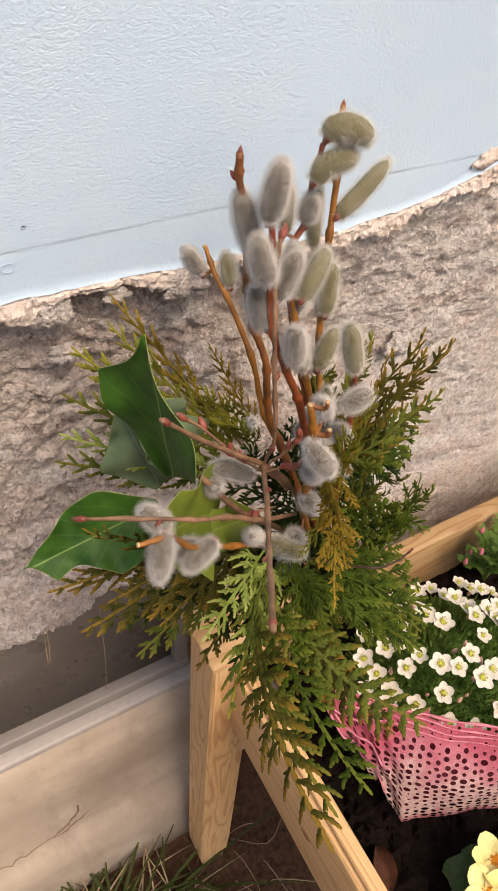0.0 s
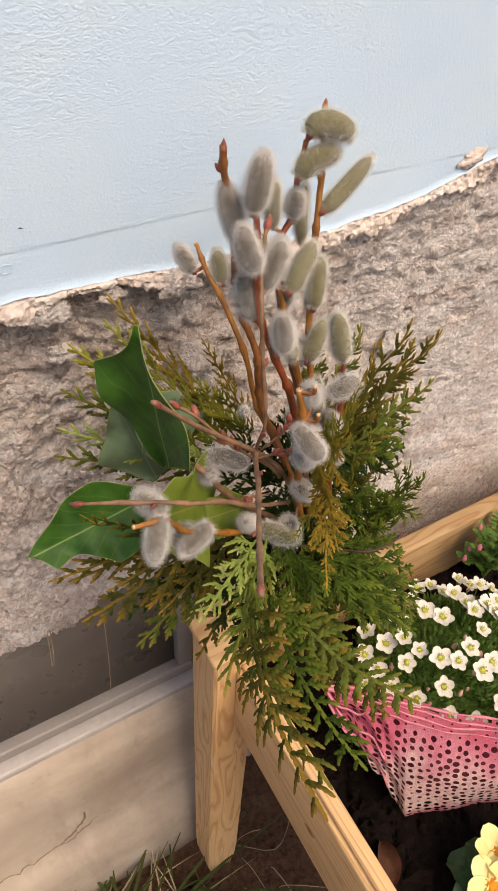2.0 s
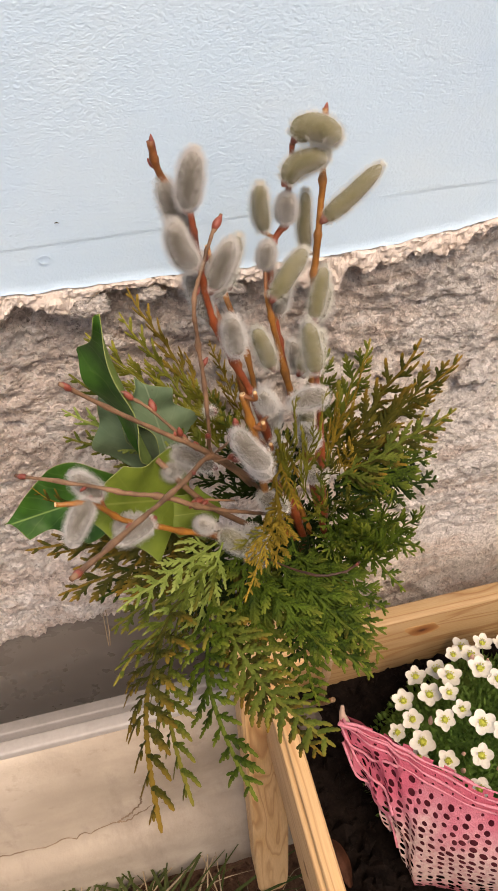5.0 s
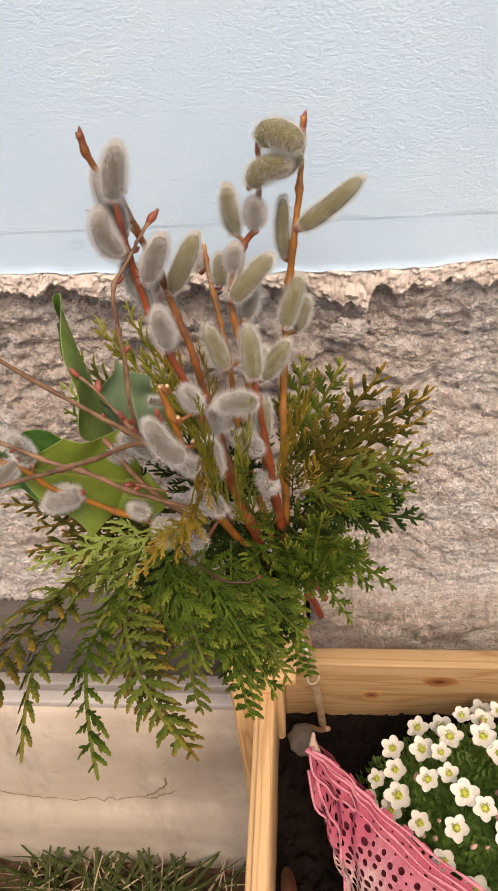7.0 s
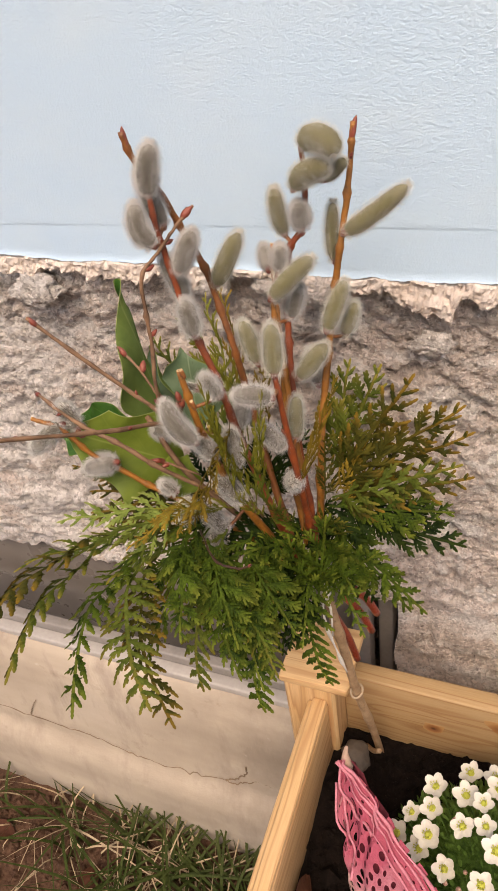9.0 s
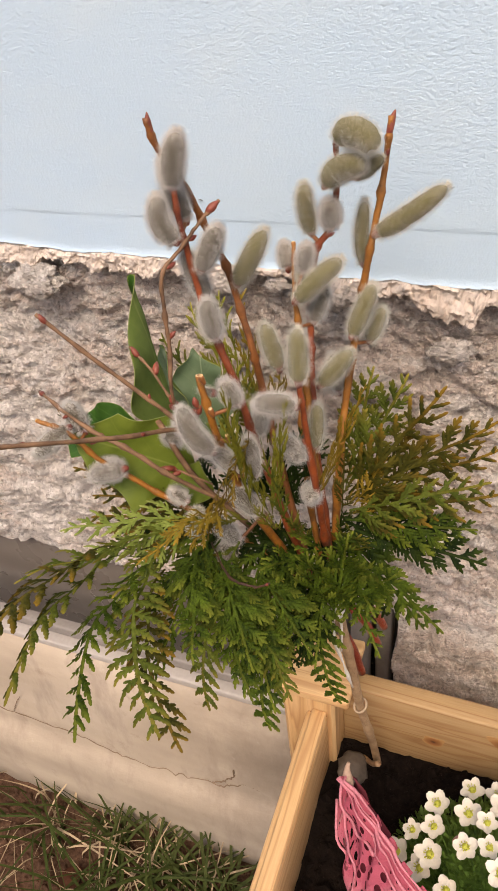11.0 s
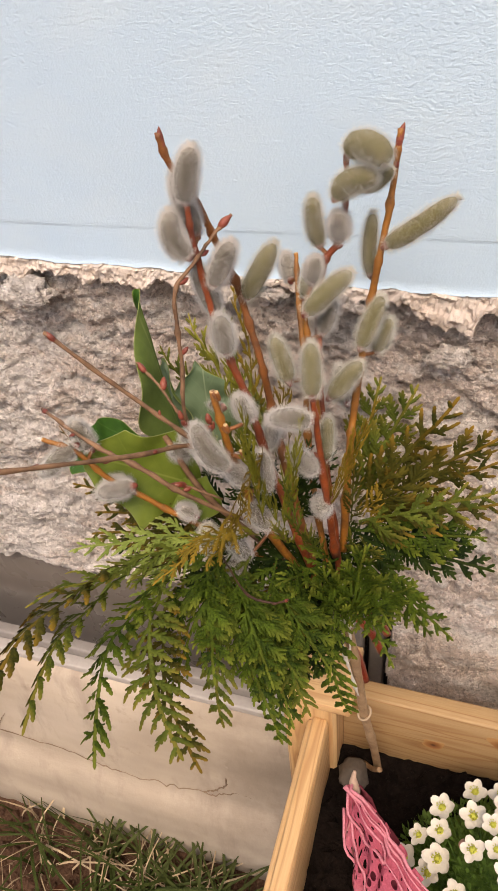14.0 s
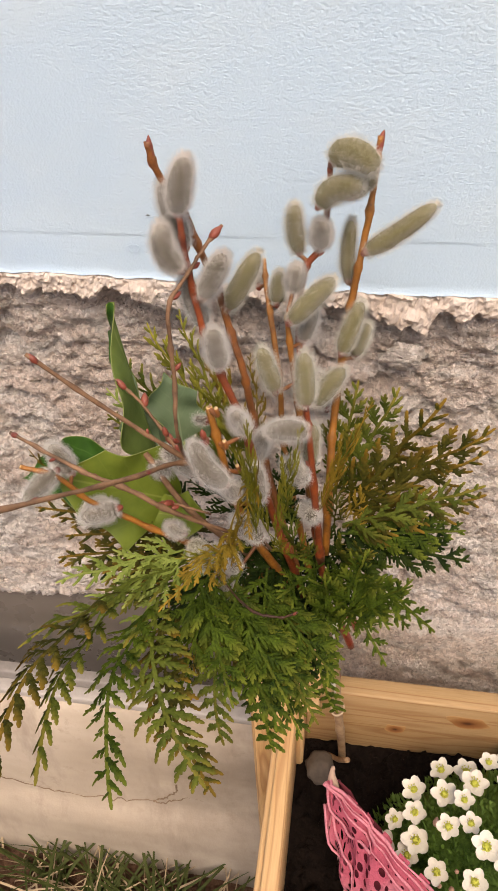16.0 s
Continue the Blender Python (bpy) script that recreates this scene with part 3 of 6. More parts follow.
    for z in zs:
        for x in xs:
            d = 0.013 + 0.009 * fbm(x * 8, 0.2, z * 11, 3) + 0.0045 * fbm(x * 28, 4.2, z * 34, 4, 0.6)
            wx, wz = 0.008 * noise.noise((x * 45, z * 45, 4.0)), 0.008 * noise.noise((x * 45, z * 45, 9.0))
            crumb = 0.5 + 0.5 * noise.noise((x * 17, 5.0, z * 22))
            for fx, fz, deep in ((46, 54, 0.0034), (105, 114, 0.0026), (215, 228, 0.0018)):
                dist, spot = noise.voronoi(((x + wx) * fx, 0.5 + deep, (z + wz) * fz))
                d += deep * (0.35 + crumb) * (min(1.0, dist[0] * 1.15) ** 1.4 - 0.45 + 0.35 * noise.noise(spot[0] * 3.7))
            pit = max(0.0, noise.noise((x * 70, 3.3, z * 95)) - 0.28)
            d += 0.024 * pit * (0.4 + crumb)
            rough = 1.0 + 0.9 * min(1.0, max(0.0, (z - 0.84) / 0.05))
            d *= 0.8 + 0.2 * rough
            d += 0.0032 * rough * fbm(x * 80, 6.6, z * 88, 5, 0.66) + 0.0016 * noise.noise((x * 420, 1.1, z * 450))
            calm = min(1.0, max(0.0, (x - 0.12) / 0.2))
            d = d * (1 - 0.45 * calm) + 0.002
            if z > LINE - 0.06:
                d = d * 0.75 - 0.0045 * min(1.0, max(0.0, (z - LINE + 0.06) / 0.035))
                d += 0.002 + 0.006 * min(1.0, max(0.0, (z - coat_edge(x) + 0.0005) / 0.004))
            low = stone_low(x)
            if z < low + 0.03 and x < WIN_R:
                d += 0.006 * (1 - (z - low) / 0.03) if z > low else 0.0
            if x < WIN_R - 0.004 and low - 0.0065 < z < low:
                z = low
            verts.append((x, min(0.055, max(-0.010, d)), z))

    def keep(i, j):
        x, z = xs[i], zs[min(j + 1, len(zs) - 1)]
        side = WIN_R + 0.006 * fbm(0.3, z * 30, 0, 3)
        return not (x < side and z < stone_low(x))

    faces = [(j * w + i, j * w + i + 1, (j + 1) * w + i + 1, (j + 1) * w + i) for j in range(len(zs) - 1) for i in range(w - 1) if keep(i, j)]
    n = len(verts)
    edge = [((xs[i], 0.12, zs[j])) for j in range(len(zs)) for i in range(w)]
    used = {}
    for f in faces:
        for a, c in zip(f, f[1:] + f[:1]):
            used[(a, c)] = used.get((a, c), 0) + 1
    rim = [(a, c) for (a, c) in used if (c, a) not in used]
    index, extra, rimfaces = {}, [], []
    for a, c in rim:
        for q in (a, c):
            if q not in index:
                index[q] = n + len(extra)
                extra.append(edge[q])
        rimfaces.append((c, a, index[a], index[c]))
    b.add(verts + extra, faces + rimfaces)
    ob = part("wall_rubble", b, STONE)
    tagged(ob, "grey rubble masonry with crumbling mortar below the paint", "wall", kind="structure")
    # pale lumps of mortar standing out of the rubble
    rng = random.Random(19)
    for x, z, r in ((0.047, 0.834, 0.016), (-0.046, 0.870, 0.008), (-0.206, 0.893, 0.016), (0.10, 0.866, 0.010), (0.24, 0.78, 0.013), (-0.262, 0.735, 0.013), (0.028, 0.902, 0.0135), (-0.052, 0.902, 0.010), (-0.014, 0.905, 0.007), (-0.052, 0.874, 0.004)):
        g = bmesh.new()
        bmesh.ops.create_icosphere(g, subdivisions=4, radius=1.0)
        turn = rng.uniform(0, 9)
        for v in g.verts:
            k = 1 + 0.55 * fbm(v.co.x * 1.2 + turn, v.co.y * 1.2, v.co.z * 1.2, 5, 0.65)
            v.co = Vector((x + v.co.x * r * k * 1.15, (0.0005 if z > 0.89 else 0.004 if z > 0.82 else 0.009) + v.co.y * r * 0.42 * k, z + v.co.z * r * k * 0.8))
        g.verts.index_update()
        lump = Build().add([v.co for v in g.verts], [[v.index for v in f.verts] for f in g.faces])
        g.free()
        under(ob, part("mortar_lump", lump, STONE_PALE))
    # core of the wall behind everything
    core = Build().box((-4, 0.125, -0.2), (4, 0.4, 3.3)).box((-4, 0.001, LINE + 2.2), (4, 0.125, 3.3))
    tagged(part("wall_core", core, STONE, smooth=False), "solid masonry core of the house wall", "wall", kind="structure")


build_wall()


def build_plinth():
    prof = [(0.10, 0.34), (0.004, 0.34), (-0.006, 0.332), (-0.012, 0.24), (-0.018, 0.130), (-0.021, 0.118), (-0.029, 0.109), (-0.039, 0.094), (-0.044, 0.070), (-0.047, 0.0), (-0.058, -0.09), (0.10, -0.09)]
    b = Build()
    xs = [-4, -2, -1] + [-0.75 + 0.02 * k for k in range(43)]
    verts = [(x, y + (0.004 * fbm(x * 7, z * 9, 0.5, 3) if y < 0.05 else 0), z) for x in xs for y, z in prof]
    n = len(prof)
    faces = [(i * n + k, i * n + (k + 1) % n, (i + 1) * n + (k + 1) % n, (i + 1) * n + k) for i in range(len(xs) - 1) for k in range(n)]
    faces += [tuple(range(n))[::-1], tuple(range((len(xs) - 1) * n, len(xs) * n))]
    ob = part("plinth", b.add(verts, faces), PLINTH)
    tagged(ob, "cream painted plinth with hairline cracks below the window", "plinth", kind="structure")
    return ob


build_plinth()


def build_window():
    w = thing("window_1", (-0.4, 0.05, 0.34), "low basement window with a grey sash and dusty pane", "window", kind="structure")
    left = -1.1
    sill = Build().box((left, 0.004, 0.336), (0.058, 0.024, 0.350), bevel=0.003)
    under(w, part("window_sill", sill, SILL, label="pale worn sill strip"))
    rail = Build().box((left, 0.018, 0.350), (0.046, 0.040, 0.368), bevel=0.003)
    under(w, part("bottom_rail", rail, SASH))
    jamb = Build().box((0.028, 0.020, 0.368), (0.046, 0.040, 0.62), bevel=0.002)
    under(w, part("jamb", jamb, SASH))
    outer = Build().box((0.050, 0.040, 0.352), (0.066, 0.072, 0.62), bevel=0.002)
    under(w, part("outer_frame", outer, SASH))
    gap = Build().box((0.046, 0.055, 0.352), (0.050, 0.07, 0.62)).box((0.066, 0.06, 0.33), (0.11, 0.09, 0.62))
    under(w, part("gasket", gap, GASKET))
    far = Build().box((left, 0.020, 0.368), (left + 0.02, 0.040, 0.62))
    under(w, part("far_jamb", far, SASH))
    top = Build().box((left, 0.040, 0.60), (0.066, 0.062, 0.62))
    under(w, part("top_rail", top, SASH))
    pane = Build().box((left, 0.032, 0.364), (0.03, 0.036, 0.61))
    under(w, part("pane", pane, PANE, label="dusty grey window pane"))


build_window()


# ---- planter ----
RIM_Z, SOIL_Z = 0.59, 0.505


def build_planter():
    p = thing("raised_planter", (0.03, -0.09, -0.035), "raised pine planter box with plank sides on square legs", "planter")
    x0, x1, yb, yf = 0.025, 0.80, -0.067, -0.66
    bw = 0.0175

    def board(lo, hi, mat, name="board"):
        return under(p, part(name, Build().box(lo, hi, bevel=0.0022), mat))

    board((x0, yf, 0.482), (x0 + bw, -0.110, RIM_Z - 0.006), PINE_Y)
    board((x0 + 0.0045, yf, RIM_Z - 0.006), (x0 + bw - 0.0006, -0.110, RIM_Z), PINE_Y, "tongue")
    board((0.048, yb - bw, 0.482), (x1 - 0.02, yb, RIM_Z), PINE_X_SHADED)
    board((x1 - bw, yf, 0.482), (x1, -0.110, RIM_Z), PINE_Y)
    board((0.048, yf, 0.482), (x1 - 0.02, yf + bw, RIM_Z), PINE_X_SHADED)
    board((x0 + bw, yf + bw, 0.470), (x1 - bw, yb - bw, 0.482), PINE_X_SHADED, "bottom_panel")
    end = Build().box((x0 + 0.001, -0.1115, 0.484), (x0 + bw - 0.001, -0.1095, RIM_Z - 0.007))
    under(p, part("board_end", end, END_GRAIN))
    for x, y in ((0.004, -0.110), (x1 - 0.045, -0.110), (0.004, yf - 0.005), (x1 - 0.045, yf - 0.005)):
        b = Build()
        prof = [(-0.040, 0.72), (0.0, 0.96), (0.05, 1.0), (0.60, 1.0), (0.606, 0.94)]
        verts = []
        for z, s in prof:
            for cx, cy in ((-1, -1), (1, -1), (1, 1), (-1, 1)):
                for du, dv in (((0.0, 0.0026), (0.0026, 0.0)) if cx * cy > 0 else ((0.0026, 0.0), (0.0, 0.0026))):
                    verts.append((x + 0.022 + s * cx * (0.022 - du), y + 0.022 + s * cy * (0.022 - dv), z))
        faces = [(k * 8 + j, k * 8 + (j + 1) % 8, (k + 1) * 8 + (j + 1) % 8, (k + 1) * 8 + j) for k in range(len(prof) - 1) for j in range(8)]
        faces += [tuple(range(8))[::-1], tuple(range((len(prof) - 1) * 8, len(prof) * 8))]
        under(p, part("leg", b.add(verts, faces), PINE_Z, smooth=False))
    cap = Build().box((0.002, -0.1125, 0.604), (0.060, -0.052, 0.613), bevel=0.002)
    under(p, part("corner_block", cap, PINE_PALE, label="pale offcut capping the corner leg"))
    for x, z, rx, rz in ((0.182, 0.5675, 0.024, 0.0105), (0.125, 0.543, 0.014, 0.0075), (0.33, 0.545, 0.009, 0.005), (0.43, 0.56, 0.006, 0.004)):
        b = Build()
        ring = [(x + 0.8 * rx * math.cos(a) * (1 + 0.3 * math.sin(2 * a + x * 90)), yb - bw - 0.0002, z + 0.85 * rz * math.sin(a) * (1 + 0.2 * math.sin(3 * a))) for a in (math.tau * k / 20 for k in range(20))]
        b.add(ring + [(q[0], yb - bw + 0.003, q[2]) for q in ring], [tuple(range(20))] + [(k, (k + 1) % 20, 20 + (k + 1) % 20, 20 + k) for k in range(20)])
        under(p, part("knot", b, KNOT, smooth=False))
    for y, z, ry, rz in ((-0.235, 0.528, 0.012, 0.006), (-0.34, 0.55, 0.01, 0.006)):
        b = Build()
        ring = [(x0 - 0.0002, y + 0.65 * ry * math.cos(a) * (1 + 0.3 * math.sin(2 * a + y * 90)), z + 0.65 * rz * math.sin(a)) for a in (math.tau * k / 20 for k in range(20))]
        b.add(ring + [(q[0] + 0.003, q[1], q[2]) for q in ring], [tuple(range(20))[::-1]] + [(k, (k + 1) % 20, 20 + (k + 1) % 20, 20 + k) for k in range(20)])
        under(p, part("knot", b, KNOT_SIDE, smooth=False))


build_planter()


def soil_height(x, y):
    return SOIL_Z + 0.008 * fbm(x * 14, y * 14, 2.2, 3) + 0.006 * abs(fbm(x * 60, y * 60, 0.9, 3)) + 0.012 * max(0.0, x - 0.1)


def build_potting():
    b = Build()
    xs = [0.0425 + 0.0043 * k for k in range(100)] + [0.5, 0.55, 0.62, 0.7, 0.7825]
    ys = [-0.6425, -0.58, -0.52, -0.45] + [-0.42 + 0.0043 * k for k in range(78)]
    ys = [y for y in ys if y < -0.086] + [-0.0845]
    w = len(xs)
    top = [(x, y, soil_height(x, y)) for y in ys for x in xs]
    faces = [(j * w + i, j * w + i + 1, (j + 1) * w + i + 1, (j + 1) * w + i) for j in range(len(ys) - 1) for i in range(w - 1)]
    b.add(top, faces)
    n = w * len(ys)
    edge = [i for i in range(w)] + [j * w + w - 1 for j in range(1, len(ys))] + [(len(ys) - 1) * w + i for i in range(w - 2, -1, -1)] + [j * w for j in range(len(ys) - 2, 0, -1)]
    low = [(top[i][0], top[i][1], 0.483) for i in edge]
    b.add([top[i] for i in edge] + low, [(k, k + len(edge), (k + 1) % len(edge) + len(edge), (k + 1) % len(edge)) for k in range(len(edge))])
    ob = part("potting_soil", b, POTTING)
    tagged(ob, "dark moist potting soil filling the planter", "soil", kind="stuff")


build_potting()



# ---- willow, buds and bare twigs ----
def catkin_mesh(axis, r, olive, seed, hairs=19000, long=0.0036):
    """A furry catkin along a line from its foot to its tip: a knobbly core and many fine tapering hairs."""
    rng = np.random.default_rng(seed)
    line = np.array(smooth_line(axis, 8))
    r *= 1.12
    hairs = int(hairs * (0.74 if olive else 1.0))
    n, seg = len(line), 14
    ahead = np.gradient(line, axis=0)
    ahead /= np.linalg.norm(ahead, axis=1)[:, None]
    flank = np.zeros((n, 3))
    flank[0] = Vector(ahead[0]).orthogonal().normalized()
    for k in range(1, n):
        q = flank[k - 1] - ahead[k] * flank[k - 1].dot(ahead[k])
        flank[k] = q / np.linalg.norm(q)
    other = np.cross(ahead, flank)

    def girth(t):
        return r * (np.maximum(0.0, 1 - np.abs(2 * t - 1) ** 3.0) ** 0.5 * 0.80 + 0.20) * (0.96 - 0.13 * t)

    def at(t):
        f = t * (n - 1)
        k = np.minimum(f.astype(int), n - 2)
        f = (f - k)[:, None]
        mixed = [q[k] * (1 - f) + q[k + 1] * f for q in (line, ahead, flank, other)]
        return [mixed[0]] + [q / np.linalg.norm(q, axis=1)[:, None] for q in mixed[1:]]

    t = np.repeat(np.arange(n) / (n - 1), seg)
    a = math.tau * (np.tile(np.arange(seg), n) + 0.5 * (np.repeat(np.arange(n), seg) % 2)) / seg
    p, d, s, o = at(t)
    out = s * np.cos(a)[:, None] + o * np.sin(a)[:, None]
    core = p + out * (girth(t) * rng.uniform(0.95, 1.05, len(t)))[:, None]
    core_n = out + d * ((2 * t - 1) ** 3)[:, None]
    quads = [(k * seg + j, k * seg + (j + 1) % seg, (k + 1) * seg + (j + 1) % seg, (k + 1) * seg + j) for k in range(n - 1) for j in range(seg)]
    quads += [tuple(range(seg))[::-1], tuple(range((n - 1) * seg, n * seg))]
    # hairs, some of them round the tip
    t = rng.random(hairs)
    a = rng.uniform(0, math.tau, hairs)
    crown = rng.random(hairs) < 0.09
    t[crown] = 1.0
    p, d, s, o = at(t)
    out = s * np.cos(a)[:, None] + o * np.sin(a)[:, None]
    g = girth(t) * np.where(crown, np.sqrt(rng.random(hairs)), 0.97)
    root = p + out * g[:, None]
    end = np.maximum(0.0, (t - 0.70) / 0.30)[:, None]
    way = out * (1.0 - 0.45 * end) + d * (0.20 + 0.75 * end - np.where(t < 0.10, 0.9, 0.0)[:, None]) + rng.normal(0, 0.13, (hairs, 3))
    way = np.where(crown[:, None], d + out * 0.9 * (g / girth(t))[:, None] + rng.normal(0, 0.15, (hairs, 3)), way)
    way /= np.linalg.norm(way, axis=1)[:, None]
    wide = np.cross(way, rng.normal(0, 1, (hairs, 3)))
    wide *= 0.0000145 / np.linalg.norm(wide, axis=1)[:, None]
    tip = root + way * (long * rng.uniform(0.30, 1.10, hairs))[:, None]
    hair = np.stack((root + wide, root - wide, tip), 1).reshape(-1, 3)
    lit = np.repeat(out * 0.55 + way * 0.25 + np.array((0, -0.35, 0.65)), 3, axis=0)
    me = bpy.data.meshes.new("catkin")
    first = len(core)
    tris = np.arange(first, first + 3 * hairs).reshape(-1, 3)
    me.vertices.add(first + 3 * hairs)
    me.vertices.foreach_set("co", np.concatenate((core, hair)).ravel())
    sizes = np.concatenate(([len(q) for q in quads], np.full(hairs, 3))).astype(np.int32)
    loops = np.concatenate((np.array([i for q in quads for i in q]), tris.ravel())).astype(np.int32)
    me.loops.add(len(loops))
    me.loops.foreach_set("vertex_index", loops)
    me.polygons.add(len(sizes))
    me.polygons.foreach_set("loop_start", np.concatenate(([0], np.cumsum(sizes)[:-1])).astype(np.int32))
    me.polygons.foreach_set("material_index", np.concatenate((np.zeros(len(quads)), np.ones(hairs))).astype(np.int32))
    for m in (CORE_OLIVE if olive else CORE_GREY, FUR_OLIVE if olive else FUR):
        me.materials.append(m)
    me.update(calc_edges=True)
    me.shade_smooth()
    normals = np.concatenate((core_n, lit))
    normals /= np.linalg.norm(normals, axis=1)[:, None]
    me.normals_split_custom_set_from_vertices(normals)
    return me


def bud_build(at, way, size, rng, slim=1.0):
    """A pointed bud of overlapping scales."""
    b = Build()
    at, way = Vector(at), Vector(way).normalized()
    prof = [(-0.1, 0.17), (0.1, 0.26), (0.35, 0.30), (0.6, 0.26), (0.85, 0.15), (1.0, 0.03)]
    bend = way.orthogonal() * 0.12
    b.tube([at + (way * t + bend * t * t) * size for t, _ in prof], [g * size * slim * rng.uniform(0.92, 1.08) for _, g in prof], 8)
    return b


class Twig:
    """One twig with its catkins and buds, as a thing."""

    count = 0

    def __init__(self, pts, thick, bark_mat, name, label, category, knots=True, tip_bud=0.0, cut=False):
        Twig.count += 1
        self.rng = random.Random(100 + Twig.count)
        self.line = smooth_line(pts, 7)
        self.thing = thing(name, self.line[-1], label, category)
        n = len(self.line)
        rad = []
        for k in range(n):
            t = k / (n - 1)
            g = thick * (1.0 if category == "bare twig" else 1.22) * (0.60 + 0.40 * t - (0.45 * max(0.0, t - 0.6) / 0.4 if category == "bare twig" else 0.0))
            if knots and k % 8 == 4:
                g *= 1.45
            elif knots and k % 8 == 5:
                g *= 1.12
            rad.append(g * (self.rng.uniform(0.82, 1.18) if category == "bare twig" else self.rng.uniform(0.92, 1.08)))
        self.line = [q + Vector([self.rng.gauss(0, 0.0001 if category == "bare twig" else 0.00008) for _ in range(3)]) for q in self.line]
        b = Build().tube(self.line, rad, 9)
        under(self.thing, part("stem", b, bark_mat))
        if cut:
            d = (self.line[0] - self.line[1]).normalized()
            under(self.thing, part("cut_end", Build().tube([self.line[0] - d * 0.0004, self.line[0] + d * 0.0006], rad[0] * 0.9, 10), PITH))
        if tip_bud:
            d = (self.line[0] - self.line[2]).normalized()
            under(self.thing, part("bud", bud_build(self.line[0] - d * tip_bud * 1.1, d, tip_bud * (1.0 if category == "bare twig" else 1.45), self.rng, 1.0 if category == "bare twig" else 0.62), BUD))

    def catkin(self, *axis, r=0.0045, olive=False, hairs=19000, long=0.0036):
        foot = Vector(axis[0])
        near = min(self.line, key=lambda q: (q - foot).length)
        axis = list(axis)
        gap = foot - near
        Twig.count += 1
        under(self.thing, part("catkin", catkin_mesh(axis, r, olive, Twig.count, hairs, long), None))
        if 0.0015 < gap.length < 0.02:
            s = smooth_line([near, near.lerp(foot, 0.55) + Vector((0, 0, -0.0006)), foot], 3)
            under(self.thing, part("spur", Build().tube(s, [0.0010] * (len(s) - 1) + [0.0013], 7), TWIG_BROWN))
        d = (Vector(axis[1]) - foot).normalized()
        scale = Build().tube([foot - d * 0.0022, foot - d * 0.0006, foot + d * 0.0016, foot + d * 0.003], [0.0008, 0.0019, 0.0024, 0.0019], 8)
        under(self.thing, part("bud_scale", scale, BUD))
        return self

    def stub(self, at, r=0.0010):
        """A short side branch cut off at a point."""
        at = Vector(at)
        near = min(self.line, key=lambda q: (q - at).length + 2 * max(0.0, q.z - at.z + 0.006))
        at = near + (at - near) * min(1.0, 0.0075 / (at - near).length) + Vector((0, 0, 0.001))
        line = smooth_line([near, near.lerp(at, 0.5) + Vector((0.0, 0.001, -0.003)), at + Vector((0.0004, 0.0008, -0.004)), at], 4)
        under(self.thing, part("cut_branch", Build().tube(line, [r * (1.15 - 0.2 * k / len(line)) for k in range(len(line))], 9), TWIG_BROWN))
        d = (line[-1] - line[-2]).normalized()
        under(self.thing, part("cut_end", Build().tube([at - d * 0.0004, at + d * 0.0005], r * 0.85, 10), PITH))
        return self

    def buds(self, *places, size=0.004):
        for t in places:
            k = int(t * (len(self.line) - 1))
            d = (self.line[max(k - 2, 0)] - self.line[min(k + 2, len(self.line) - 1)]).normalized()
            out = Vector((self.rng.gauss(0, 1), self.rng.gauss(0, 1), self.rng.gauss(0, 1))).cross(d).normalized()
            under(self.thing, part("bud", bud_build(self.line[k] + out * 0.0008, d + out * 0.7, size * self.rng.uniform(0.8, 1.15), self.rng), BUD))
        return self


WILLOW = "willow twig"
t = Twig([(-0.012, -0.133, 1.043), (-0.010, -0.131, 1.031), (-0.003, -0.127, 1.016), (0.001, -0.121, 0.996), (0.006, -0.115, 0.974), (0.010, -0.115, 0.955), (0.0165, -0.1195, 0.934), (0.019, -0.1195, 0.915), (0.022, -0.1205, 0.895), (0.030, -0.130, 0.868), (0.046, -0.145, 0.815)],
         0.0018, TWIG_BROWN, "willow_twig", "glossy brown willow twig with a long olive catkin", WILLOW, tip_bud=0.0055)
t.catkin((0.009, -0.113, 0.963), (0.024, -0.108, 0.989), r=0.0046, olive=True).buds(0.09, 0.19, size=0.0036)
t = Twig([(-0.001, -0.140, 1.018), (0.000, -0.141, 1.004), (0.002, -0.140, 0.982), (0.005, -0.141, 0.966), (0.011, -0.144, 0.949), (0.017, -0.146, 0.934), (0.021, -0.148, 0.920), (0.032, -0.150, 0.875), (0.050, -0.145, 0.794)],
         0.0017, TWIG_RED, "willow_twig", "red-brown willow twig crowded with furry grey catkins", WILLOW)
t.catkin((-0.002, -0.139, 1.019), (0.0, -0.139, 1.029), (0.003, -0.137, 1.039), r=0.0044).catkin((-0.002, -0.144, 0.998), (-0.007, -0.145, 1.006), (-0.008, -0.142, 1.016), r=0.0043)
t.catkin((-0.002, -0.132, 1.002), (-0.006, -0.131, 1.015), (-0.009, -0.130, 1.027), r=0.0041).catkin((0.005, -0.139, 0.983), (0.015, -0.137, 1.002), r=0.0042)
t.catkin((0.003, -0.134, 0.967), (0.0, -0.135, 0.979), (-0.003, -0.136, 0.990), r=0.0042).catkin((0.012, -0.149, 0.956), (0.010, -0.148, 0.974), r=0.0043)
t = Twig([(0.073, -0.076, 1.028), (0.072, -0.079, 1.013), (0.070, -0.084, 0.992), (0.067, -0.089, 0.971), (0.065, -0.092, 0.955), (0.062, -0.100, 0.925), (0.060, -0.110, 0.896), (0.060, -0.120, 0.874), (0.060, -0.135, 0.824)],
         0.0018, TWIG_ORANGE, "willow_twig", "upright orange-brown willow twig with a pointed red bud", WILLOW, tip_bud=0.0065)
